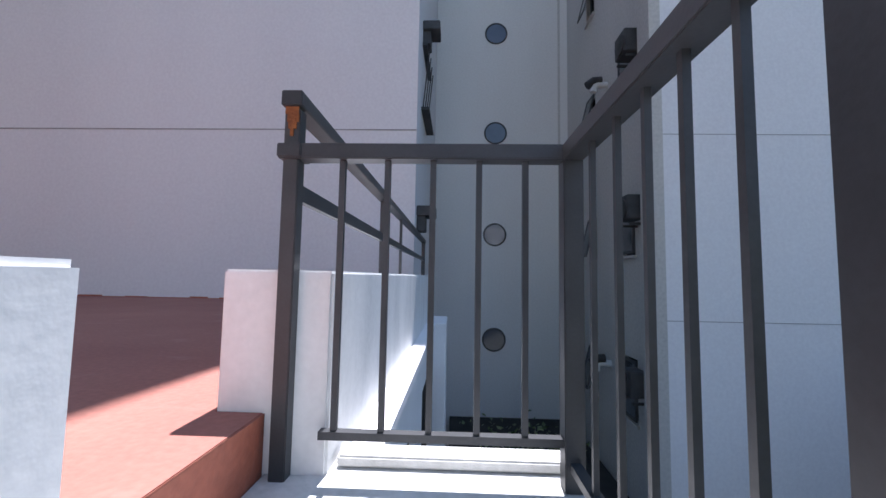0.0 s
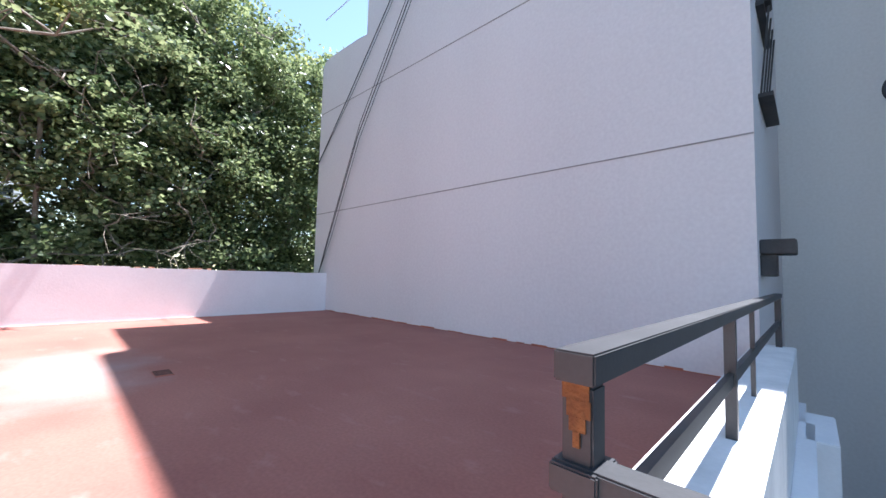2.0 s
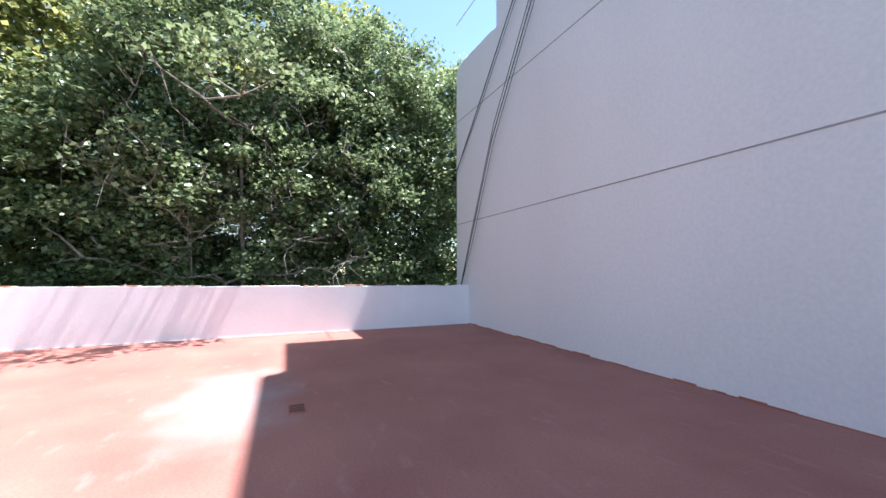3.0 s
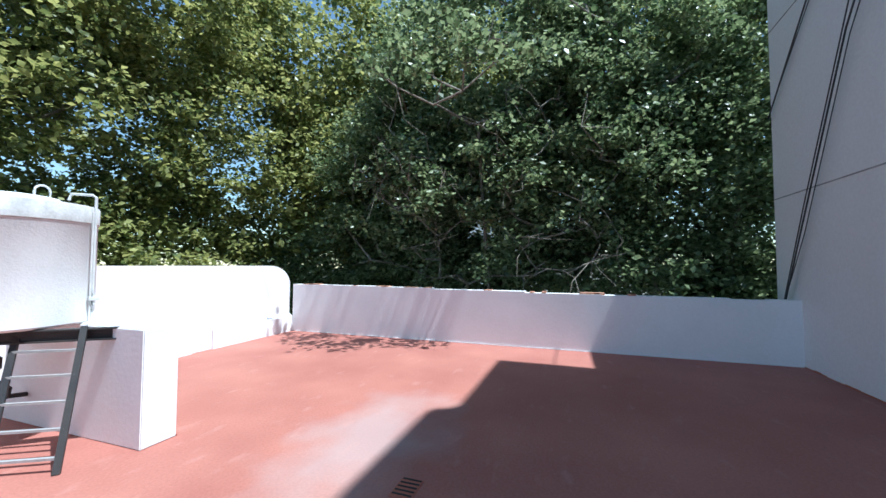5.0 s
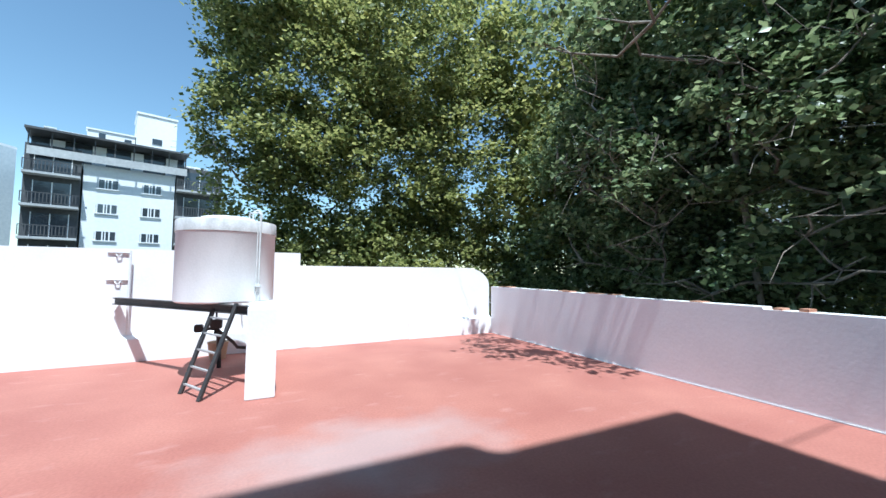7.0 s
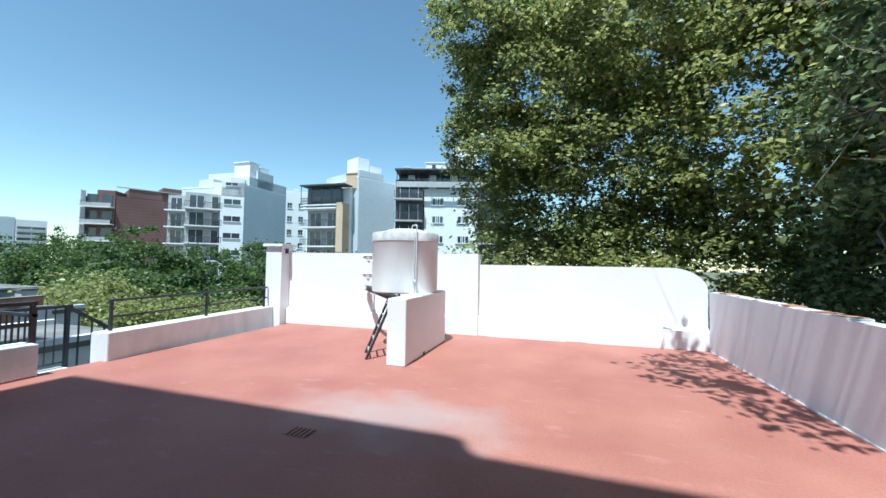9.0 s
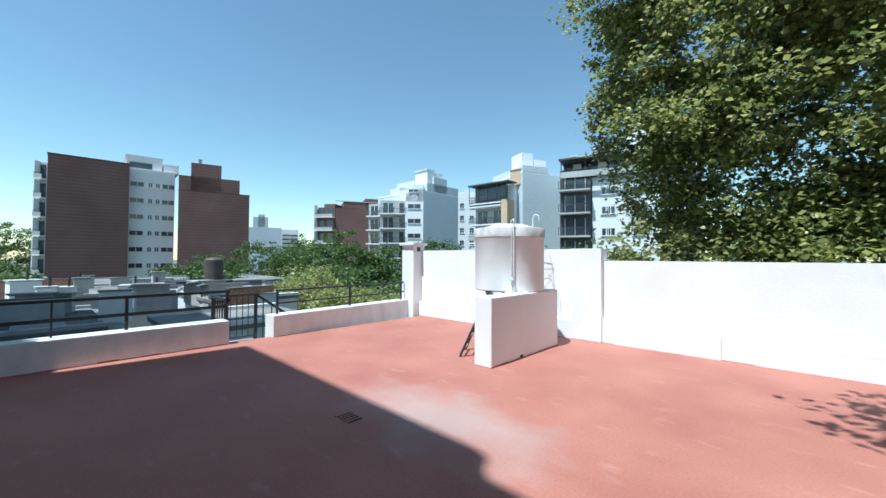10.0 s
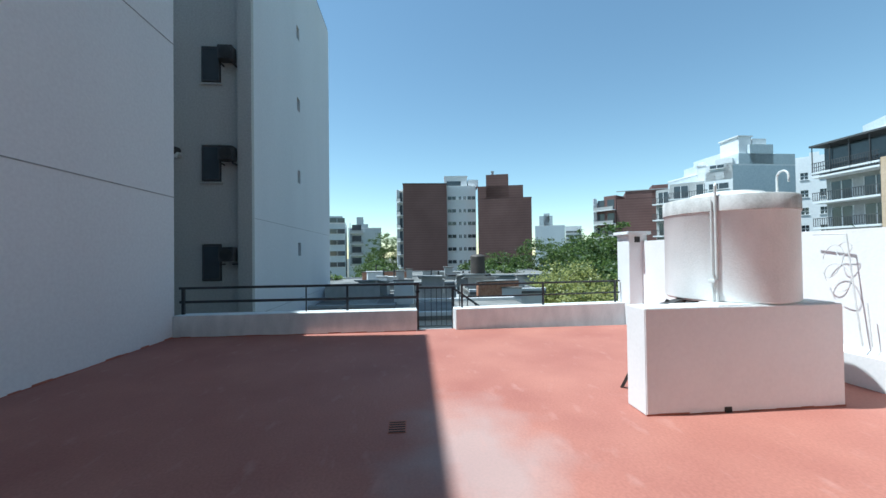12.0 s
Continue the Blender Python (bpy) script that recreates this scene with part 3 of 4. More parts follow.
tw = bmesh.new()
wins = []
for k in range(-1, 6):
    zb = 0.82 + 2.83 * k
    wins.append((3.32, 3.86, zb, zb + 1.06))
    wins.append((1.6, 2.1, zb, zb + 0.95))
MW = Matrix.Translation((4.25, 11.05, 0)) @ Matrix.Rotation(-math.pi / 2, 4, "Z")
holed(tw, 4.69, GZ, 15.5, 0.2, wins)
tw_w = setting("wall_tower_west", tw, GREY_PAINT, "grey rendered tower side with small windows")
tw_w.matrix_basis = MW
setting("tower_pilaster", boxes(((4.10, 6.30, GZ), (4.27, 6.68, 15.5))), GREY_PAINT, "grey vertical pilaster at the tower corner")
for k, (xa, xb, za, zb) in enumerate(wins):
    w = thing("tower_window", "small dark recessed tower window", "window", "tower windows", m=MW)
    part("pane", boxes(((xa, 0.12, za), (xb, 0.13, zb))), GLASS, w)
    part("frame", boxes(((xa, 0.09, za), (xa + 0.04, 0.13, zb)), ((xb - 0.04, 0.09, za), (xb, 0.13, zb)), ((xa, 0.09, zb - 0.04), (xb, 0.13, zb)), ((xa, 0.09, za), (xb, 0.13, za + 0.04))), FAR_DARK, w)
    part("sill", boxes(((xa - 0.04, -0.05, za - 0.05), (xb + 0.04, 0.12, za - 0.004))), GREY_PAINT, w)
    tilt = Matrix.Translation((0, 0, zb - 0.03)) @ Matrix.Rotation(radians(-14 if xa < 3 else -0.5), 4, "X") @ Matrix.Translation((0, 0, -(zb - 0.03)))
    sash = bmesh.new()
    for lo, hi in (((xa + 0.02, -0.03, za + 0.03), (xa + 0.06, 0.0, zb - 0.03)), ((xb - 0.06, -0.03, za + 0.03), (xb - 0.02, 0.0, zb - 0.03)), ((xa + 0.06, -0.03, za + 0.03), (xb - 0.06, 0.0, za + 0.08)), ((xa + 0.06, -0.03, zb - 0.08), (xb - 0.06, 0.0, zb - 0.03))):
        box(sash, lo, hi, tilt)
    sh = part("sash", sash, FAR_DARK, w, "top-hung sash pushed open")
    part("sash_glass", box(bmesh.new(), (xa + 0.06, -0.02, za + 0.08), (xb - 0.06, -0.012, zb - 0.08), tilt), GLASS, sh)
    if xa > 3:
        u = thing("air_conditioner", "dark wall-hung air conditioner beside a window", "air conditioner", "tower air conditioners", m=MW @ Matrix.Translation((3.90, 0, za + 0.50)))
        part("casing", boxes(((0, -0.32, 0.06), (0.40, -0.04, 0.46))), DARKBOX, u, bevel=0.015)
        part("fan_grille", lathe(bmesh.new(), [(0.17, 0), (0.17, 0.02), (0.04, 0.03)], 20, (0, 0, 0)), STEEL, u).matrix_basis = Matrix.Translation((0.22, -0.32, 0.24)) @ Matrix.Rotation(math.pi / 2, 4, "X")
        for xq in (0.03, 0.38):
            part("bracket", boxes(((xq, -0.30, -0.04), (xq + 0.03, 0.0, 0.0))), STEEL, u)
    elif k % 4 == 1:
        u = thing("vent_hood", "small curved dark vent cowl on the tower wall", "vent", m=MW @ Matrix.Translation((2.75, 0, za + 0.75)))
        part("pipe", tube(bmesh.new(), [(0, 0, 0), (0, -0.18, 0.02), (0, -0.26, -0.02), (0, -0.28, -0.14)], 0.07, 12), PIPE, u, smooth=True)
        part("cowl", tube(bmesh.new(), [(0, -0.12, 0.1), (0, -0.28, 0.09), (0, -0.4, 0.0)], 0.09, 12), STEEL, u, smooth=True)

ts = bmesh.new()
swins = [(4.35, 4.75, 1.52 + 2.95 * k, 2.05 + 2.95 * k) for k in range(5)]
MT = Matrix.Translation((4.27, 6.35, 0))
holed(ts, 10.3, GZ, 14.1, 0.25, swins)
tw_s = setting("wall_tower_south", ts, PLASTER, "pale painted blank tower side with tiny windows")
tw_s.matrix_basis = MT
for z in (2.62, -0.2):
    j = part("joint", boxes(((0, -0.004, z - 0.005), (10.3, 0.01, z + 0.006))), LINE, tw_s, "faint horizontal joint")
for xa, xb, za, zb in swins:
    w = thing("tower_window", "tiny dark tower window with a glazing bar", "window", "tiny tower windows", m=MT)
    part("pane", boxes(((xa, 0.14, za), (xb, 0.15, zb))), GLASS, w)
    part("glazing_bar", boxes(((xa, 0.12, (za + zb) / 2 - 0.015), (xb, 0.138, (za + zb) / 2 + 0.015))), FAR_DARK, w)
setting("wall_tower_east", boxes(((14.4, 6.6, GZ), (14.57, 14, 14.1))), PLASTER, "plain tower end wall")
setting("tower_roof", boxes(((4.3, 6.4, 14.1), (14.6, 14, 14.3))), ROOFING, "flat tower roof")
setting("wall_tower_parapet", boxes(((4.25, 6.35, 14.3), (6.6, 11, 17))), GREY_PAINT, "tower stair head")

# boxes and brackets on the party wall's end, seen edge on
for z, y in ((1.35, 6.5), (4.7, 6.9), (7.1, 6.9)):
    u = thing("meter_box", "dark box fixed to the end of the party wall", "box", m=Matrix.Translation((0.54, y, z)))
    part("casing", boxes(((0, 0, 0), (0.30, 0.4, 0.16)), ((0, 0.05, -0.24), (0.14, 0.35, 0.0))), DARKBOX, u, bevel=0.01)
wl = thing("window_bars", "dark projecting window bars on the wall end", "window grille")
for k in range(4):
    part("bar", bar((0.56, 7.0 + k * 0.3, 3.3), (0.66, 7.0 + k * 0.3, 4.4), 0.02), STEEL, wl)
part("lower_frame", boxes(((0.54, 6.9, 3.25), (0.68, 8.1, 3.30))), STEEL, wl)
part("upper_frame", boxes(((0.54, 6.9, 4.4), (0.62, 8.1, 4.45))), STEEL, wl)

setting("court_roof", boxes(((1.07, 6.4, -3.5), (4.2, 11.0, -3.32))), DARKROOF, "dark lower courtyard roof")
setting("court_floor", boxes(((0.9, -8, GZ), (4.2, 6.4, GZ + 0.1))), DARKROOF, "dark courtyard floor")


# ---- town: ground and lower roofs ----
setting("ground", boxes(((-900, -900, GZ - 0.4), (900, 900, GZ))), GROUND, "town ground far below the terrace")


def low_house(lo, hi, material, label):
    h = thing("low_house", label, "house", "low houses beyond the stair")
    part("wall", boxes(((lo[0], lo[1], GZ), (hi[0], hi[1], hi[2] - 0.25))), material, h)
    part("roof", boxes(((lo[0] - 0.08, lo[1] - 0.08, hi[2] - 0.25), (hi[0] + 0.08, hi[1] + 0.08, hi[2] - 0.12))), ROOFING, h)
    part("parapet", boxes(((lo[0] - 0.08, lo[1] - 0.08, hi[2] - 0.12), (lo[0] + 0.12, hi[1] + 0.08, hi[2]))), material, h)
    part("parapet", boxes(((hi[0] - 0.12, lo[1] - 0.08, hi[2] - 0.12), (hi[0] + 0.08, hi[1] + 0.08, hi[2]))), material, h)
    return h


low_house((4.6, -2.2, 0), (8.0, 1.6, -0.25), FAR_WHITE, "white flat-roofed house beyond the stair")
low_house((9.0, 2.6, 0), (15.0, 6.0, -0.55), FAR_GREY, "grey flat-roofed house by the tower")
low_house((11.0, -4.6, 0), (17.0, -1.0, -0.2), FAR_WHITE, "white rendered roof-top house with a tank")
low_house((18.0, -4.0, 0), (26.0, 4.0, -0.3), FAR_GREY, "weathered grey house with cluttered roof")
low_house((19.0, 5.0, 0), (30.0, 12.0, -0.6), FAR_GREY, "weathered low house behind the tower")
low_house((30.0, -14.0, 0), (42.0, 2.0, -0.6), FAR_GREY, "long grey roof among the trees")
low_house((9.0, -16.0, 0), (16.0, -9.0, -1.6), FAR_TAN, "tan low house among the gardens")
sr = thing("sheet_roof", "sloping corrugated grey sheet roof", "roof")
bm = bmesh.new()
MR = Matrix.Translation((9.0, 2.2, -0.9)) @ Matrix.Rotation(radians(8), 4, "X")
box(bm, (0, -0.3, 0), (7, 2.4, 0.03), MR)
for k in range(28):
    box(bm, (k * 0.25, -0.3, 0.03), (k * 0.25 + 0.1, 2.4, 0.06), MR)
part("sheet", bm, SHEET, sr)
part("wall", boxes(((9.0, 1.95, GZ), (16.0, 4.4, -0.95))), FAR_GREY, sr)

rt = thing("roof_tank", "dark brown round water tank on a steel stand", "water tank", m=Matrix.Translation((14.7, -2.0, -0.2)))
part("body", lathe(bmesh.new(), [(0.38, 0.55), (0.42, 0.58), (0.42, 1.55), (0.36, 1.62), (0.15, 1.68)], 24), mat("brown_plastic", (0.055, 0.045, 0.042), (0.085, 0.07, 0.06), 0.6, 2, 20, 0.1), rt, smooth=True)
part("platform", boxes(((-0.9, -0.6, 0.47), (0.9, 1.8, 0.55))), STEEL, rt)
for dx, dy in ((-0.5, -0.4), (0.5, -0.4), (-0.5, 0.5), (0.5, 0.5)):
    part("leg", bar((dx, dy, 0), (dx, dy, 0.47), 0.07), STEEL, rt)
for x, y, z, s in ((13.5, 0.5, -0.9, 0.7), (19.0, 2.6, -0.42, 0.8), (20.5, -3.4, -0.42, 0.6), (22.0, -1.0, -0.42, 0.9), (13.0, -4.0, -0.32, 0.6), (24.0, 2.0, -0.42, 0.7), (16.2, -2.6, -0.32, 0.5)):
    c = thing("chimney", "small masonry roof chimney with a cap", "chimney", "roof chimneys", m=Matrix.Translation((x, y, z)))
    part("stack", boxes(((-s / 3, -s / 3, 0), (s / 3, s / 3, s))), FAR_GREY, c)
    part("cap", boxes(((-s / 2.4, -s / 2.4, s), (s / 2.4, s / 2.4, s + 0.07))), ROOFING, c)


rnd = random.Random(31)
for k in range(26):
    x, y = rnd.uniform(9.5, 27), rnd.uniform(-4.2, 5.5)
    zr = -0.5 if y > 2 else -0.35
    lx, ly, h = rnd.uniform(0.3, 2.2), rnd.uniform(0.15, 0.9), rnd.uniform(0.2, 0.75)
    kind = k % 3
    c = thing(("roof_divider", "roof_shed", "roof_hatch")[kind], ("low weathered masonry wall on a flat roof", "small sheet-roofed shed on a cluttered roof", "square masonry roof hatch with a slab")[kind], ("wall", "shed", "hatch")[kind], "clutter on the low roofs", m=Matrix.Translation((x, y, zr)) @ Matrix.Rotation(rnd.uniform(-0.3, 0.3), 4, "Z"))
    if kind == 0:
        part("body", boxes(((0, 0, -0.4), (0.2, ly * 3, h))), (FAR_WHITE, FAR_GREY, CLAY)[k % 9 // 3], c)
        part("coping", boxes(((-0.03, -0.03, h), (0.23, ly * 3 + 0.03, h + 0.05))), ROOFING, c)
    elif kind == 1:
        part("body", boxes(((0, 0, -0.4), (lx, ly * 2, h))), FAR_GREY, c)
        part("roof", box(bmesh.new(), (-0.2, -0.2, 0), (lx + 0.2, ly * 2 + 0.2, 0.05), Matrix.Translation((0, 0, h)) @ Matrix.Rotation(radians(7), 4, "Y")), SHEET, c)
    else:
        part("body", boxes(((0, 0, -0.4), (ly + 0.2, ly + 0.2, h))), FAR_WHITE, c)
        part("slab", boxes(((-0.06, -0.06, h), (ly + 0.26, ly + 0.26, h + 0.07))), FAR_GREY, c)
        part("vent_pipe", tube(bmesh.new(), [(ly / 2, ly / 2, h), (ly / 2, ly / 2, h + 0.55)], 0.05), STEEL, c)


# ---- apartment buildings ----
def building(label, p0, p1, top, depth, material, rows=(), cols=(), win=(1.1, 1.1), steps=None, base=GZ):
    """A block whose front runs from p0 to p1 with its depth behind; openings in rows and columns, a stepped roofline of (from, to, top)."""
    m, w = facing(p1, p0)
    cols, steps = [1 - c for c in cols], [(1 - f1, 1 - f0, t) for f0, f1, t in steps or ()]
    b = thing("apartment_building", label, "building", "apartment blocks on the skyline", m=m)
    hol = [(c * w - win[0] / 2, c * w + win[0] / 2, r, r + win[1]) for r in rows for c in cols]
    front = bmesh.new()
    holed(front, w, base, top, 0.35, hol)
    part("wall", front, material, b)
    part("side_wall", boxes(((0, 0.35, base), (w, depth, top))), material, b)
    part("roof", boxes(((-0.05, 0.02, top), (w + 0.05, depth, top + 0.25))), FAR_WHITE if material is not BRICK else BRICK, b)
    for f0, f1, t in steps or ():
        part("roof_step", boxes(((f0 * w, 0.0, top + 0.25), (f1 * w, depth * 0.8, t))), material, b)
    for xa, xb, za, zb in hol:
        pn = part("window", boxes(((xa, 0.30, za), (xb, 0.34, zb))), GLASS, b)
        part("frame", boxes(((xa, 0.2, (za + zb) / 2 - 0.04), (xb, 0.29, (za + zb) / 2 + 0.04)), (((xa + xb) / 2 - 0.04, 0.2, za), ((xa + xb) / 2 + 0.04, 0.29, zb))), FAR_WHITE, pn)
        part("sill", boxes(((xa - 0.1, -0.12, za - 0.12), (xb + 0.1, 0.2, za - 0.01))), FAR_WHITE, pn)
    return b, m, w


def balconies(b, w, zs, x0=0.0, x1=1.0, out=1.3, slab=FAR_WHITE, front=FAR_GREY, storey=2.75):
    """Stacked balconies: slab, balustrade, rail, dark glazed doors behind."""
    x0, x1 = 1 - x1, 1 - x0
    for z in zs:
        s = part("balcony", boxes(((x0 * w, -out, z), (x1 * w, 0.0, z + 0.18))), slab, b)
        part("balustrade", boxes(((x0 * w, -out, z + 0.18), (x1 * w, -out + 0.08, z + 0.75))), front, s)
        part("rail", boxes(((x0 * w, -out - 0.02, z + 0.95), (x1 * w, -out + 0.05, z + 1.02))), FAR_DARK, s)
        n = max(1, round((x1 - x0) * w / 2.6))
        for k in range(n):
            xa = (x0 + (x1 - x0) * (k + 0.15) / n) * w
            xb = (x0 + (x1 - x0) * (k + 0.85) / n) * w
            part("door", boxes(((xa, -0.06, z + 0.2), (xb, -0.005, z + 2.3))), GLASS, s)
        part("divider", boxes(((x0 * w, -out, z + 0.18), (x0 * w + 0.12, 0, z + storey))), slab, s)


R = [-4.2 + 2.83 * k for k in range(8)]


def roof_clutter(b, spots, m=None):
    """Small masonry boxes, flues and vents on a flat roof: x, y, z, width, height."""
    for x, y, z, w, h in spots:
        part("roof_box", boxes(((x - w / 2, y - w / 2, z), (x + w / 2, y + w / 2, z + h)), ((x - w / 2 - 0.08, y - w / 2 - 0.08, z + h), (x + w / 2 + 0.08, y + w / 2 + 0.08, z + h + 0.1))), m or FAR_WHITE, b)


def slot_windows(b, w, zs, spans, high=0.55, deep=0.06):
    """Wide dark window bands let into a front, with a white sill and mullion each."""
    for z in zs:
        for f0, f1 in spans:
            p = part("window", boxes(((f0 * w, -0.02, z), (f1 * w, deep, z + high))), GLASS, b)
            part("sill", boxes(((f0 * w - 0.08, -0.14, z - 0.1), (f1 * w + 0.08, 0.0, z - 0.005))), FAR_WHITE, p)
            part("mullion", boxes(((f0 * w + (f1 - f0) * w * 0.5 - 0.04, -0.05, z), (f0 * w + (f1 - f0) * w * 0.5 + 0.04, -0.021, z + high))), FAR_WHITE, p)


def deep_balconies(b, w, zs, x0, x1, deep=1.7, slab=FAR_WHITE, screen=FAR_DARK, storey=2.83):
    """Storeys of loggias: slab edge, back wall coloured dark for the recess shade, with glazing, open bar balustrade.
    """
    for z in zs:
        s = part("balcony", boxes(((x0 * w, -deep, z - 0.2), (x1 * w, 0.0, z))), slab, b)
        part("balustrade", boxes(((x0 * w, -deep, z + 0.12), (x1 * w, -deep + 0.04, z + 0.16)), ((x0 * w, -deep, z + 0.95), (x1 * w, -deep + 0.05, z + 1.02))), FAR_DARK, s)
        n = max(4, int((x1 - x0) * w / 0.22))
        part("balustrade_infill", boxes(*[((x0 * w + (x1 - x0) * w * k / n, -deep + 0.01, z + 0.16), (x0 * w + (x1 - x0) * w * k / n + 0.07, -deep + 0.03, z + 0.95)) for k in range(n)]), screen, s)
        # near-black behind grey slabs: loggia shade put into the wall colour
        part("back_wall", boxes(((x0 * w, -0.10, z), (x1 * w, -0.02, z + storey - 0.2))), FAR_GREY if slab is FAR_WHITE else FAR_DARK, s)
        m = max(1, round((x1 - x0) * w / 3.0))
        for k in range(m):
            xa = (x0 + (x1 - x0) * (k + 0.18) / m) * w
            xb = (x0 + (x1 - x0) * (k + 0.82) / m) * w
            d = part("door", boxes(((xa, -0.16, z), (xb, -0.101, z + 2.15))), GLASS, s)
            part("door_frame", boxes(((xa - 0.06, -0.2, z), (xa, -0.1, z + 2.2)), ((xb, -0.2, z), (xb + 0.06, -0.1, z + 2.2)), (((xa + xb) / 2 - 0.04, -0.2, z), ((xa + xb) / 2 + 0.04, -0.161, z + 2.15))), FAR_WHITE, d)


# order of p0, p1: the front faces the terrace, depth behind
b, m, w = building("blank brown brick gable block with balconies round the corner", (74.7, -6.0), (75.0, 3.5), 16.6, 14, BRICK)
part("coping", boxes(((-0.1, -0.12, 16.85), (w + 0.1, 0.3, 16.98))), FAR_DARK, b)
b, m, w = building("narrow brick block front with stacked balconies", (75.0, 3.5), (75.6, 4.3), 15.4, 12, FAR_GREY)
balconies(b, w, R[:7], 0, 1, 1.0)
b, m, w = building("white apartment block with dark windows between brick gables", (76.0, -12.6), (76.6, -6.1), 16.4, 12, FAR_WHITE)
slot_windows(b, w, [z + 0.8 for z in R[:7]], ((0.04, 0.32), (0.42, 0.50), (0.58, 0.66), (0.72, 0.98)), 0.75)
part("stair_head", boxes(((w * -0.05, 1.0, 16.65), (w * 0.72, 7, 18.9)), ((w * -0.07, 0.9, 18.9), (w * 0.74, 7.1, 19.1))), FAR_WHITE, b)
part("roof_terrace_opening", boxes(((w * 0.02, 0.9, 16.9), (w * 0.5, 0.99, 17.9))), GLASS, b)
part("tank_room", boxes(((w * 0.75, 1.0, 16.65), (w * 1.1, 6, 18.2))), FAR_WHITE, b)
b, m, w = building("stepped brown brick gable block", (69.0, -23.0), (71.8, -12.3), 12.9, 14, BRICK, steps=[(0.15, 1.0, 15.7), (0.42, 0.84, 18.1)])
roof_clutter(b, [(w * 0.28, 1.5, 18.1, 0.5, 0.9)], FAR_GREY)
b, m, w = building("far pale blue tower", (112.9, -48.4), (116.3, -39.5), 10.4, 20, FAR_BLUE, steps=[(0.4, 0.85, 13.8), (0.5, 0.7, 14.6)])
b, m, w = building("far white tower with dark bands", (110.9, -53.1), (112.9, -48.5), 9.9, 20, FAR_WHITE)
slot_windows(b, w, [R[2] + 1.3 * k for k in range(6)], ((0.05, 0.95),), 0.6)
b, m, w = building("red-brown brick block stepped at the roof", (61.8, -48.0), (66.0, -39.6), 11.9, 16, BRICK, steps=[(0.0, 0.82, 13.6), (0.0, 0.32, 14.5)])
part("coping", boxes(((0, -0.1, 13.6), (w, 0.2, 13.75))), FAR_GREY, b)
b, m, w = building("brick block front with white balconies", (66.1, -39.5), (69.6, -37.2), 11.6, 14, BRICK, steps=[(0.0, 0.6, 13.0)])
balconies(b, w, R[:6], 0, 1, 1.3)
roof_clutter(b, [(w * 0.3, 2, 11.85, 0.8, 1.2), (w * 0.6, 3, 11.85, 0.6, 1.5)])
b, m, w = building("white terraced apartment wing with deep balconies", (54.0, -45.6), (58.3, -42.8), 10.4, 14, FAR_WHITE, steps=[(0.0, 0.7, 12.0)])
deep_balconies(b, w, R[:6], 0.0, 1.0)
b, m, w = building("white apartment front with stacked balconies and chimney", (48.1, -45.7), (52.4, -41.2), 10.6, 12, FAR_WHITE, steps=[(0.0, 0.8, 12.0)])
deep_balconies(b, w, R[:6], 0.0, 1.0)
part("chimney", boxes(((w * 0.6, 1.0, 12.0), (w * 0.8, 2.2, 15.2)), ((w * 0.58, 0.9, 15.2), (w * 0.82, 2.3, 15.45)), ((w * 0.62, 1.1, 15.45), (w * 0.78, 2.1, 15.8))), FAR_WHITE, b)
b, m, w = building("white window column rising in roof terraces", (45.2, -45.9), (47.8, -43.6), 12.0, 12, FAR_WHITE, steps=[(0.0, 1.0, 13.6), (0.0, 0.95, 14.6), (0.0, 0.6, 15.4)])
slot_windows(b, w, [z + 0.9 for z in R[:6]], ((0.15, 0.85),), 0.85)
slot_windows(b, w, [14.0], ((0.2, 0.7),), 0.5)
b, m, w = building("pale blue gable of the terraced apartment block", (45.4, -56.3), (45.3, -46.0), 14.2, 14, FAR_BLUE, steps=[(0.0, 0.90, 16.0), (0.35, 0.72, 17.4)])
part("penthouse", boxes(((w * 0.16, 0.6, 16.0), (w * 0.36, 4, 18.7)), ((w * 0.40, 0.8, 17.4), (w * 0.62, 4, 18.5)), ((w * 0.14, 0.5, 18.7), (w * 0.38, 4.1, 18.85))), FAR_WHITE, b)
building("narrow white block with small windows", (46.1, -63.7), (50.4, -60.2), 16.2, 12, FAR_WHITE, R[2:7], (0.22, 0.62), (0.9, 1.1), [(0.3, 0.5, 17.0)])
b, m, w = building("apartment block with deep dark balconies and awnings", (24.2, -44.7), (31.4, -44.6), 12.4, 9, FAR_WHITE)
deep_balconies(b, w, [R[k] - 0.4 for k in range(6)] + [10.0], 0.0, 0.84, 1.9)
part("tan_column", boxes(((0.85 * w, -1.9, GZ), (w, -0.02, 10.2))), FAR_TAN, b)
part("awning", boxes(((0.0, -2.2, 12.75), (w + 0.3, 0.2, 12.95))), FAR_DARK, b)
for k in range(5):
    part("awning_post", boxes(((0.1 + k * (w - 0.2) / 4, -2.0, 10.0), (0.17 + k * (w - 0.2) / 4, -1.93, 12.75))), FAR_DARK, b)
part("gallery_glass", boxes(((0.05 * w, -0.7, 10.0), (w * 0.85, -0.6, 12.6))), GLASS, b)
part("tan_penthouse", boxes(((0.86 * w, 0.5, 12.66), (1.15 * w, 5, 14.9)), ((0.84 * w, 0.4, 14.9), (1.16 * w, 5.1, 15.05))), FAR_TAN, b)
b, m, w = building("blank white gable with roof tanks", (19.8, -51.2), (22.9, -45.0), 14.2, 12, FAR_BLUE, steps=[(0.35, 1.0, 15.4)])
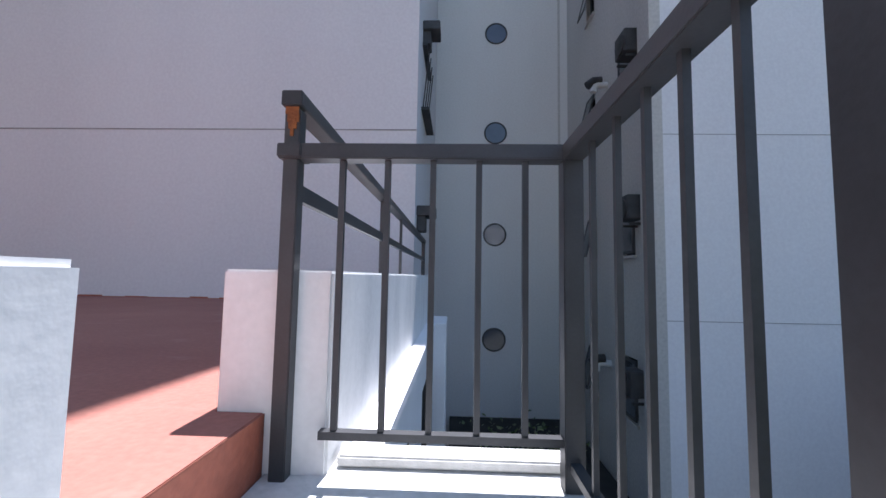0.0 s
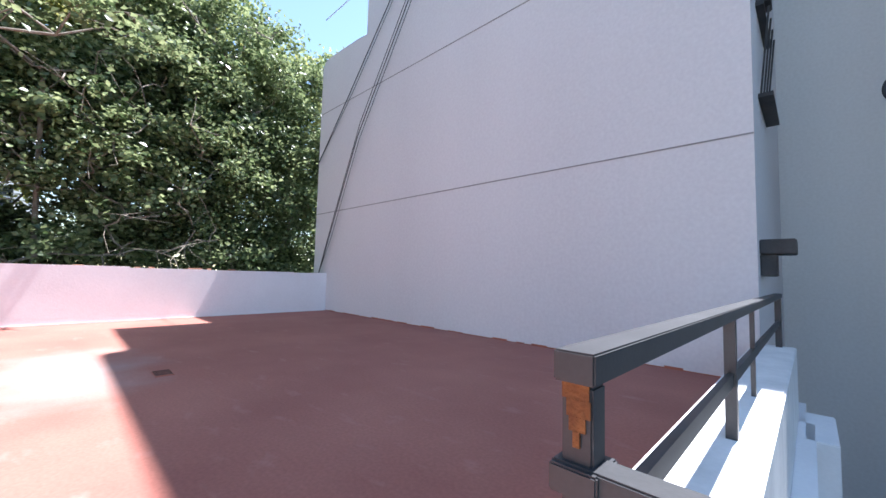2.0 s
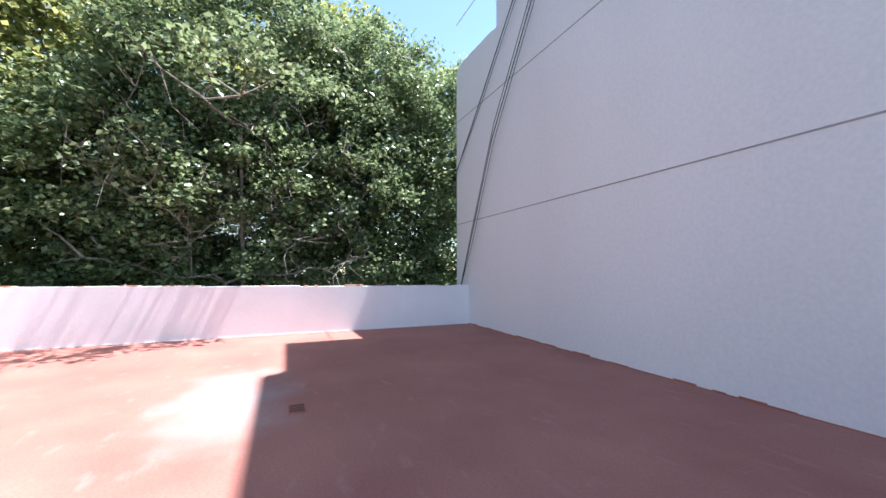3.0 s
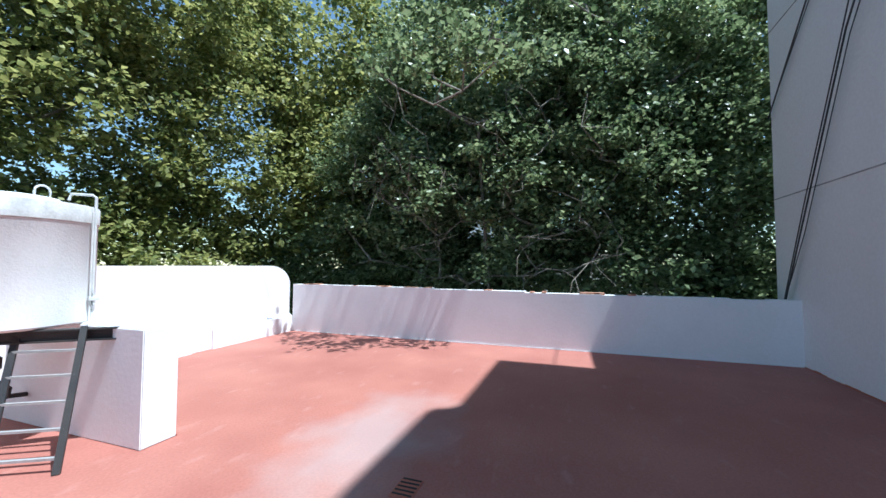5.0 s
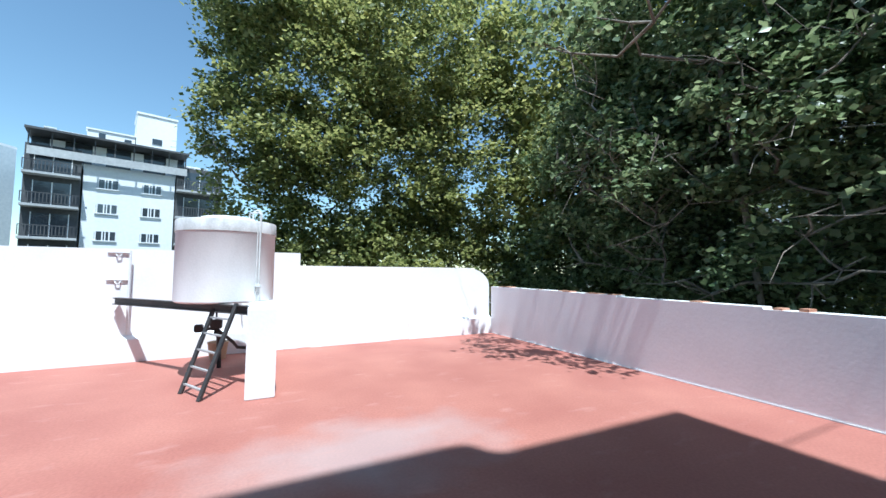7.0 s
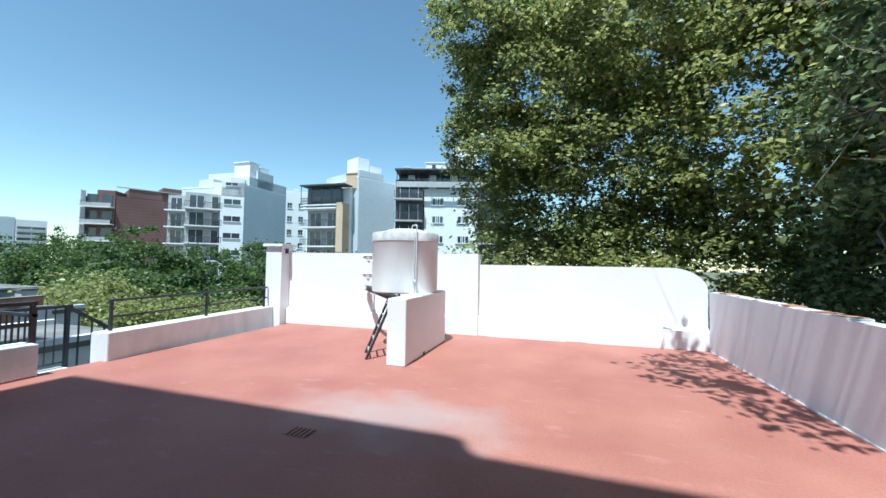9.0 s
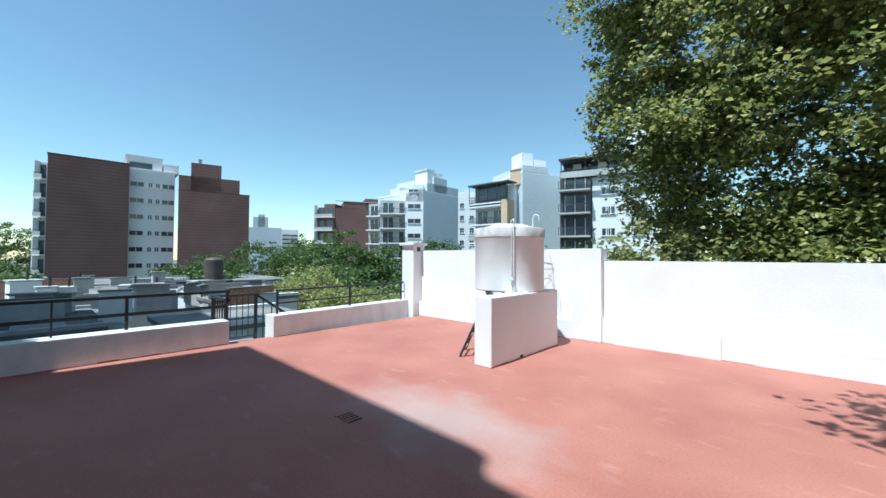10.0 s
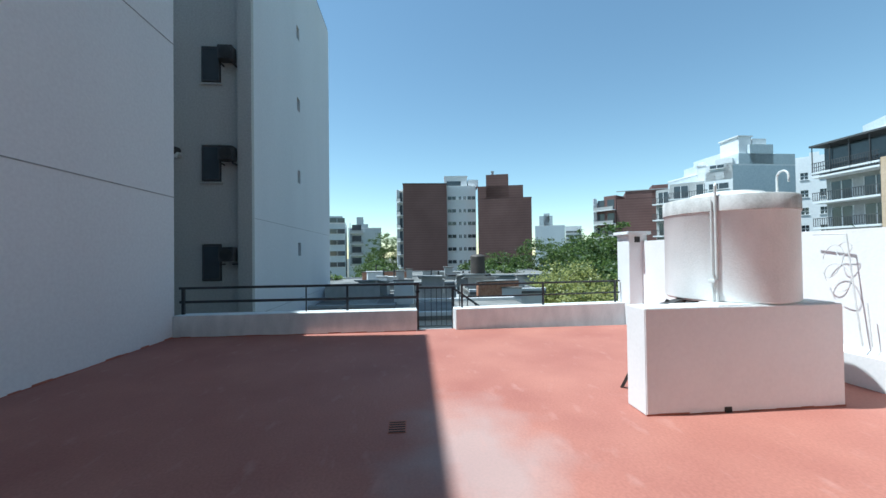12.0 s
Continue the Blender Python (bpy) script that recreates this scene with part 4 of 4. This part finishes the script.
part("tank_room", boxes(((w * 0.15, 2, 15.4), (w * 0.45, 5, 17.9)), ((w * 0.47, 2, 15.4), (w * 0.8, 5, 17.0))), FAR_WHITE, b)
b, m, w = building("white apartment front with small paired windows", (4.6, -44.0), (11.4, -42.1), 11.2, 12, FAR_WHITE)
for k, z in enumerate([R[2], R[3], R[4] - 0.2, 9.3]):
    slot_windows(b, w, [z], ((0.14, 0.36), (0.62, 0.84)), 0.85)
    for f0 in (0.14, 0.62):
        part("window_grid", boxes(*[((f0 * w + 0.02 + j * 0.5, -0.06, z), (f0 * w + 0.12 + j * 0.5, -0.022, z + 0.85)) for j in range(4)]), FAR_WHITE, b)
part("penthouse", boxes(((0.0, 2.0, 13.9), (w * 0.52, 9, 15.4)), ((-0.1, 1.9, 15.4), (w * 0.53, 9.1, 15.55))), FAR_WHITE, b)
part("penthouse_window", boxes(((w * 0.12, 1.94, 14.1), (w * 0.19, 1.99, 15.2)), ((w * 0.40, 1.94, 14.1), (w * 0.48, 1.99, 15.0))), GLASS, b)
part("tank_room", boxes(((w * 0.53, 1.8, 13.9), (w * 1.02, 6, 18.0)), ((w * 0.52, 1.7, 18.0), (w * 1.03, 6.1, 18.2))), FAR_WHITE, b)
part("tank_room_window", boxes(((w * 0.72, 1.74, 15.0), (w * 0.84, 1.79, 15.6))), GLASS, b)
roof_clutter(b, [(-1.0, 3, 13.86, 1.8, 0.8), (-2.6, 3, 13.86, 0.7, 1.1), (w + 1.2, 3, 12.2, 1.6, 1.0), (w + 2.9, 4, 12.2, 1.1, 1.3)])
part("glazed_gallery", boxes(((-3.6, 1.2, 11.5), (w + 0.9, 1.3, 13.6))), GLASS, b)
part("gallery_back_wall", boxes(((-3.6, 1.35, 11.5), (w + 0.9, 1.5, 13.65))), FAR_GREY, b)
for k in range(9):
    part("gallery_post", boxes(((-3.6 + k * 1.42, -0.9, 11.46), (-3.5 + k * 1.42, -0.8, 13.6))), FAR_DARK, b)
for k in range(4):
    part("gallery_panel", boxes(((-2.4 + k * 2.9, 1.0, 11.5), (-1.4 + k * 2.9, 1.1, 13.5))), FAR_WHITE, b)
part("gallery_roof", boxes(((-3.8, -1.3, 13.66), (w + 1.0, 6, 13.85))), FAR_DARK, b)
part("gallery_balustrade", boxes(((-3.6, -1.0, 11.46), (w + 0.9, -0.95, 12.2))), FAR_GREY, b)
b, m, w = building("dark balconied wing of the white block", (11.5, -41.9), (15.0, -40.9), 11.2, 11, FAR_GREY)
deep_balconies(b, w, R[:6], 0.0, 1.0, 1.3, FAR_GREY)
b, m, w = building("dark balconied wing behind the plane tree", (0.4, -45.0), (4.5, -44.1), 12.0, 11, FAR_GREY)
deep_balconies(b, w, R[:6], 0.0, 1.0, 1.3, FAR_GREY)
b, m, w = building("pale far apartment block with banded windows", (91.6, 18.6), (90.6, 25.9), 9.6, 12, FAR_BLUE, steps=[(0.1, 0.75, 11.6)])
slot_windows(b, w, R[1:6], ((0.45, 0.98),), 1.2)
b, m, w = building("pale far apartment block with balconies", (92.6, 9.6), (91.7, 17.9), 8.4, 12, FAR_BLUE, steps=[(0.55, 0.75, 11.4), (0.4, 0.55, 9.6)])
balconies(b, w, R[1:5], 0.55, 0.95, 1.2)
# street side beyond the trees
for (p, q, t) in (((-33, 0), (-31, -12), 12.0),):
    building("white apartment block behind the trees", p, q, t, 10, FAR_WHITE, R[:5], (0.12, 0.3, 0.5, 0.7, 0.88), (1.3, 1.3))


# ---- trees ----
def leaves(name, centres, size, material, parent, seed, flat=0.5):
    """A crown of folded leaves, two triangles each."""
    g = np.random.default_rng(seed)
    n = len(centres)
    ax = g.normal(size=(n, 3))
    ax[:, 2] = ax[:, 2] * flat - 0.25
    ax /= np.linalg.norm(ax, axis=1, keepdims=True)
    ref = g.normal(size=(n, 3)) * 0.7 + (0, 0, 1)
    side = np.cross(ax, ref)
    side /= np.linalg.norm(side, axis=1, keepdims=True) + 1e-9
    up = np.cross(side, ax)
    s = (size * g.uniform(0.6, 1.25, n))[:, None]
    v = np.stack([centres, centres + s * (0.5 * ax + 0.36 * side + 0.10 * up), centres + s * ax, centres + s * (0.5 * ax - 0.36 * side + 0.10 * up)], 1).reshape(-1, 3)
    me = bpy.data.meshes.new(name)
    me.vertices.add(4 * n)
    me.vertices.foreach_set("co", v.astype(np.float32).ravel())
    i = np.arange(n)[:, None] * 4
    tri = np.concatenate([i, i + 1, i + 2, i, i + 2, i + 3], 1).reshape(-1)
    me.loops.add(6 * n)
    me.loops.foreach_set("vertex_index", tri.astype(np.int32))
    me.polygons.add(2 * n)
    me.polygons.foreach_set("loop_start", (np.arange(2 * n) * 3).astype(np.int32))
    me.update(calc_edges=True)
    me.validate()
    me.materials.append(material)
    ob = new(name, me)
    ob.parent = parent
    return ob


def crown_points(g, blobs, clumps, per, spread):
    """Leaf places: clumps near the skins of several blobs, uneven, with gaps."""
    vol = np.array([b[3] * b[4] * b[5] for b in blobs]) ** 0.7
    pick = g.choice(len(blobs), clumps, p=vol / vol.sum())
    bl = np.array(blobs)[pick]
    d = g.normal(size=(clumps, 3))
    d /= np.linalg.norm(d, axis=1, keepdims=True)
    r = g.uniform(0.45, 1.05, clumps) ** 0.6
    c = bl[:, :3] + d * bl[:, 3:6] * r[:, None]
    cnt = g.poisson(per, clumps)
    idx = np.repeat(np.arange(clumps), cnt)
    sp = g.uniform(0.5, 1.3, clumps)[idx][:, None] * spread
    return c, c[idx] + g.normal(size=(len(idx), 3)) * sp * (1, 1, 0.6)


def tree(label, foot, blobs, clumps, per, spread, size, material, seed, trunk_r=0.22, limbs=14, group="trees round the terrace", clip=None, fork_at=0.55, front=()):
    g = np.random.default_rng(seed)
    t = thing("tree", label, "tree", group)
    c, p = crown_points(g, blobs, clumps, per, spread)
    if clip:
        p, c = p[clip(p)], c[clip(c)]
    top = np.average(np.array(blobs)[:, :3], axis=0)
    bm = bmesh.new()
    f = Vector(foot)
    fork = Vector((foot[0] * 0.6 + top[0] * 0.4, foot[1] * 0.6 + top[1] * 0.4, foot[2] + (top[2] - foot[2]) * fork_at))
    mid = f.lerp(fork, 0.5) + Vector(g.normal(size=3) * 0.15)
    tube(bm, [f, mid, fork], [trunk_r, trunk_r * 0.8, trunk_r * 0.65], 10)
    part("trunk", bm, BARK, t, smooth=True)
    nodes = [mid.lerp(fork, 0.5), mid.lerp(fork, 0.75), fork]
    ends = [Vector(c[k]) for k in g.choice(len(c), min(limbs, len(c)), replace=False)]
    ends += [Vector(q) for q in front]
    ends.sort(key=lambda e: (e - fork).length)
    for k, e in enumerate(ends):
        bm = bmesh.new()
        st = min(nodes, key=lambda q: (q - e).length + 1.5 * max(0.0, q.z - e.z + 0.3))
        span = (e - st).length
        q1 = st.lerp(e, 0.35) + Vector(g.normal(size=3) * 0.10 * span)
        q2 = st.lerp(e, 0.7) + Vector(g.normal(size=3) * 0.09 * span)
        rr = min(trunk_r * 0.42, 0.010 + 0.011 * span)
        tube(bm, [st, q1, q2, e], [rr, rr * 0.8, rr * 0.55, rr * 0.2], 6)
        for j in range(2):
            e2 = q2 + Vector(g.normal(size=3) * 0.55)
            tube(bm, [q2, q2.lerp(e2, 0.5) + Vector(g.normal(size=3) * 0.08), e2], [rr * 0.45, rr * 0.3, rr * 0.1], 5)
        nodes += [q1, q2]
        part("limb", bm, BARK, t, smooth=True)
    leaves("crown", p, size, material, t, seed + 1)
    return t


off = lambda p: ~((p[:, 0] > -8.75) & (p[:, 1] > -3.5) & (p[:, 2] < 3.2) | (p[:, 1] > 6.1) & (p[:, 0] > -9.4))
tree("broad plane tree with yellow-green leaves behind the terrace wall", (-7.5, -10.5, GZ),
     [(-7.2, -9.4, 5.0, 3.9, 3.4, 3.6), (-5.2, -9.6, 8.2, 3.4, 3.2, 3.4), (-8.5, -8.2, 9.5, 3.6, 3.0, 3.6), (-10.5, -8.0, 5.5, 3.4, 3.0, 4.0), (-6.8, -10.5, 12.0, 3.8, 3.4, 2.6), (-4.6, -10.5, 3.6, 2.6, 2.4, 2.4), (-9.5, -9.0, 2.0, 3.6, 2.4, 2.4), (-3.45, -8.9, 11.2, 2.8, 2.6, 3.0), (-3.6, -9.4, 6.2, 2.0, 2.2, 2.4), (-9.0, -7.6, 0.6, 4.0, 2.0, 2.2), (-4.6, -8.6, 0.9, 2.6, 2.0, 2.0)],
     1850, 88, 0.29, 0.165, LEAF_PLANE, 11, 0.34, 40, clip=off)
tree("dense glossy dark green tree leaning over the parapet", (-12.0, 0.6, GZ),
     [(-12.2, 0.6, 3.4, 2.6, 3.0, 3.2), (-12.6, 3.4, 4.6, 2.6, 2.8, 3.6), (-12.4, -2.2, 4.0, 2.6, 2.6, 3.2), (-12.6, 0.6, 7.6, 3.0, 3.6, 3.0), (-13.5, 4.6, 7.6, 2.8, 2.8, 2.8)],
     1900, 84, 0.26, 0.145, LEAF_GLOSS, 23, 0.16, 90, clip=off, front=[(q[0], q[1], q[2]) for q in np.random.default_rng(3).uniform((-10.9, -2.8, 1.2), (-9.6, 4.6, 6.0), (60, 3))])
tree("dense glossy dark green tree beside the party wall", (-13.5, 6.5, GZ),
     [(-13.2, 6.6, 3.0, 2.6, 2.6, 3.4), (-13.8, 8.2, 6.4, 3.0, 2.8, 3.2), (-12.8, 4.6, 1.0, 2.2, 2.4, 2.2), (-13.5, -1.0, 0.6, 2.4, 3.2, 2.0), (-12.8, -4.6, 1.4, 2.4, 2.4, 2.6), (-13.0, 8.6, 1.6, 3.0, 2.6, 2.6)],
     1500, 80, 0.27, 0.148, LEAF_GLOSS, 37, 0.16, 60, clip=off)
tree("tall plane tree on the street behind", (-17.5, 1.0, GZ),
     [(-17.0, -3.0, 8.0, 4.0, 4.5, 5.0), (-17.0, 4.0, 8.6, 4.0, 4.5, 4.2), (-15.5, -6.0, 6.5, 3.4, 3.4, 5.0), (-18.0, 10.0, 8.0, 4.0, 4.0, 4.6), (-17.0, 0.0, 3.0, 3.0, 8.0, 4.0), (-13.2, -6.4, 9.5, 2.8, 2.8, 4.0), (-13.0, -5.5, 4.5, 2.2, 2.2, 3.0), (-16.0, -8.0, 1.0, 4.0, 3.0, 3.0)],
     1700, 56, 0.45, 0.24, LEAF_PLANE, 41, 0.3, 30, clip=off)
tree("overhanging leafy branch of the parapet tree", (-12.6, 0.8, GZ),
     [(-7.45, 0.9, 5.5, 0.5, 1.2, 0.2), (-8.05, 1.5, 5.4, 0.45, 1.7, 0.25), (-7.72, -0.62, 5.5, 0.18, 0.4, 0.12)], 34, 26, 0.2, 0.15, LEAF_GLOSS, 53, 0.07, 7, fork_at=0.97)
g = np.random.default_rng(7)
far = [(27, -17.5, 4.2, 4.0), (20, -13, 2.0, 3.4), (14, -12, 0.6, 2.6), (24, -12, 0.8, 3.0), (31, -22, 2.2, 4.2), (16, -20, 2.6, 3.6), (38, -20, 3.2, 4.0), (46, -22, 4.6, 4.4),
       (55, -20, 5.0, 4.6), (50, -12, 2.6, 3.6), (36, -8, 1.2, 3.0), (62, -10, 1.2, 3.6), (84, 8, 7.0, 5.0), (60, 8, 1.6, 4.0), (42, 6, 1.0, 3.4), (48, -30, 5.0, 4.6), (12, -24, 3.2, 3.6), (8, -28, 3.4, 3.8), (2, -24, 2.4, 3.6), (22, -26, 4.4, 3.6), (34, -30, 4.0, 4.4), (28, 10, 0.8, 2.8), (60, -30, 6.5, 4.5)]
for k, (x, y, top, r) in enumerate(far):
    top -= 0.0 if k in (0, 12) else 0.9
    h = max(2.2, (top - GZ) * 0.42)
    tree("leafy green garden tree among the roofs" if k % 2 else "round-headed street tree in full leaf", (x, y, GZ),
         [(x, y, top - h, r, r, h), (x + r * 0.5, y + r * 0.4, top - h * 1.3, r * 0.7, r * 0.7, h * 0.7), (x - r * 0.5, y - r * 0.3, top - h * 1.2, r * 0.7, r * 0.7, h * 0.7)],
         300, 42, 0.34, 0.32, LEAF_FAR, 100 + k, 0.25, 6, "trees among the town roofs")

for k, (x, y, top, r) in enumerate(((12.0, -8.0, 0.1, 2.2), (15.5, -6.8, 0.2, 2.0), (9.0, -9.5, -0.2, 2.2), (18.5, -9.0, 0.8, 2.4))):
    tree("light green garden tree below the stair railing", (x, y, GZ), [(x, y, top - 2.0, r, r, 2.0), (x + 0.8, y + 0.7, top - 2.4, r * 0.7, r * 0.7, 1.6), (x - 0.9, y - 0.5, top - 2.2, r * 0.7, r * 0.7, 1.6)],
         260, 36, 0.35, 0.20, LEAF_PLANE, 200 + k, 0.16, 8, "trees among the town roofs")
shrub = thing("shrub", "small dark potted shrub in the light well", "plant")
gs = np.random.default_rng(77)
leaves("foliage", np.array((2.6, 8.3, -2.95)) + gs.normal(size=(500, 3)) * (0.5, 0.4, 0.22), 0.12, LEAF_GLOSS, shrub, 78)
for k in range(7):
    e = Vector((2.6, 8.3, -2.9)) + Vector(gs.normal(size=3) * 0.35)
    part("stem", tube(bmesh.new(), [(2.6, 8.3, -3.32), ((2.6 + e.x) / 2, (8.3 + e.y) / 2, -3.1), e], [0.02, 0.014, 0.006], 6), BARK, shrub)
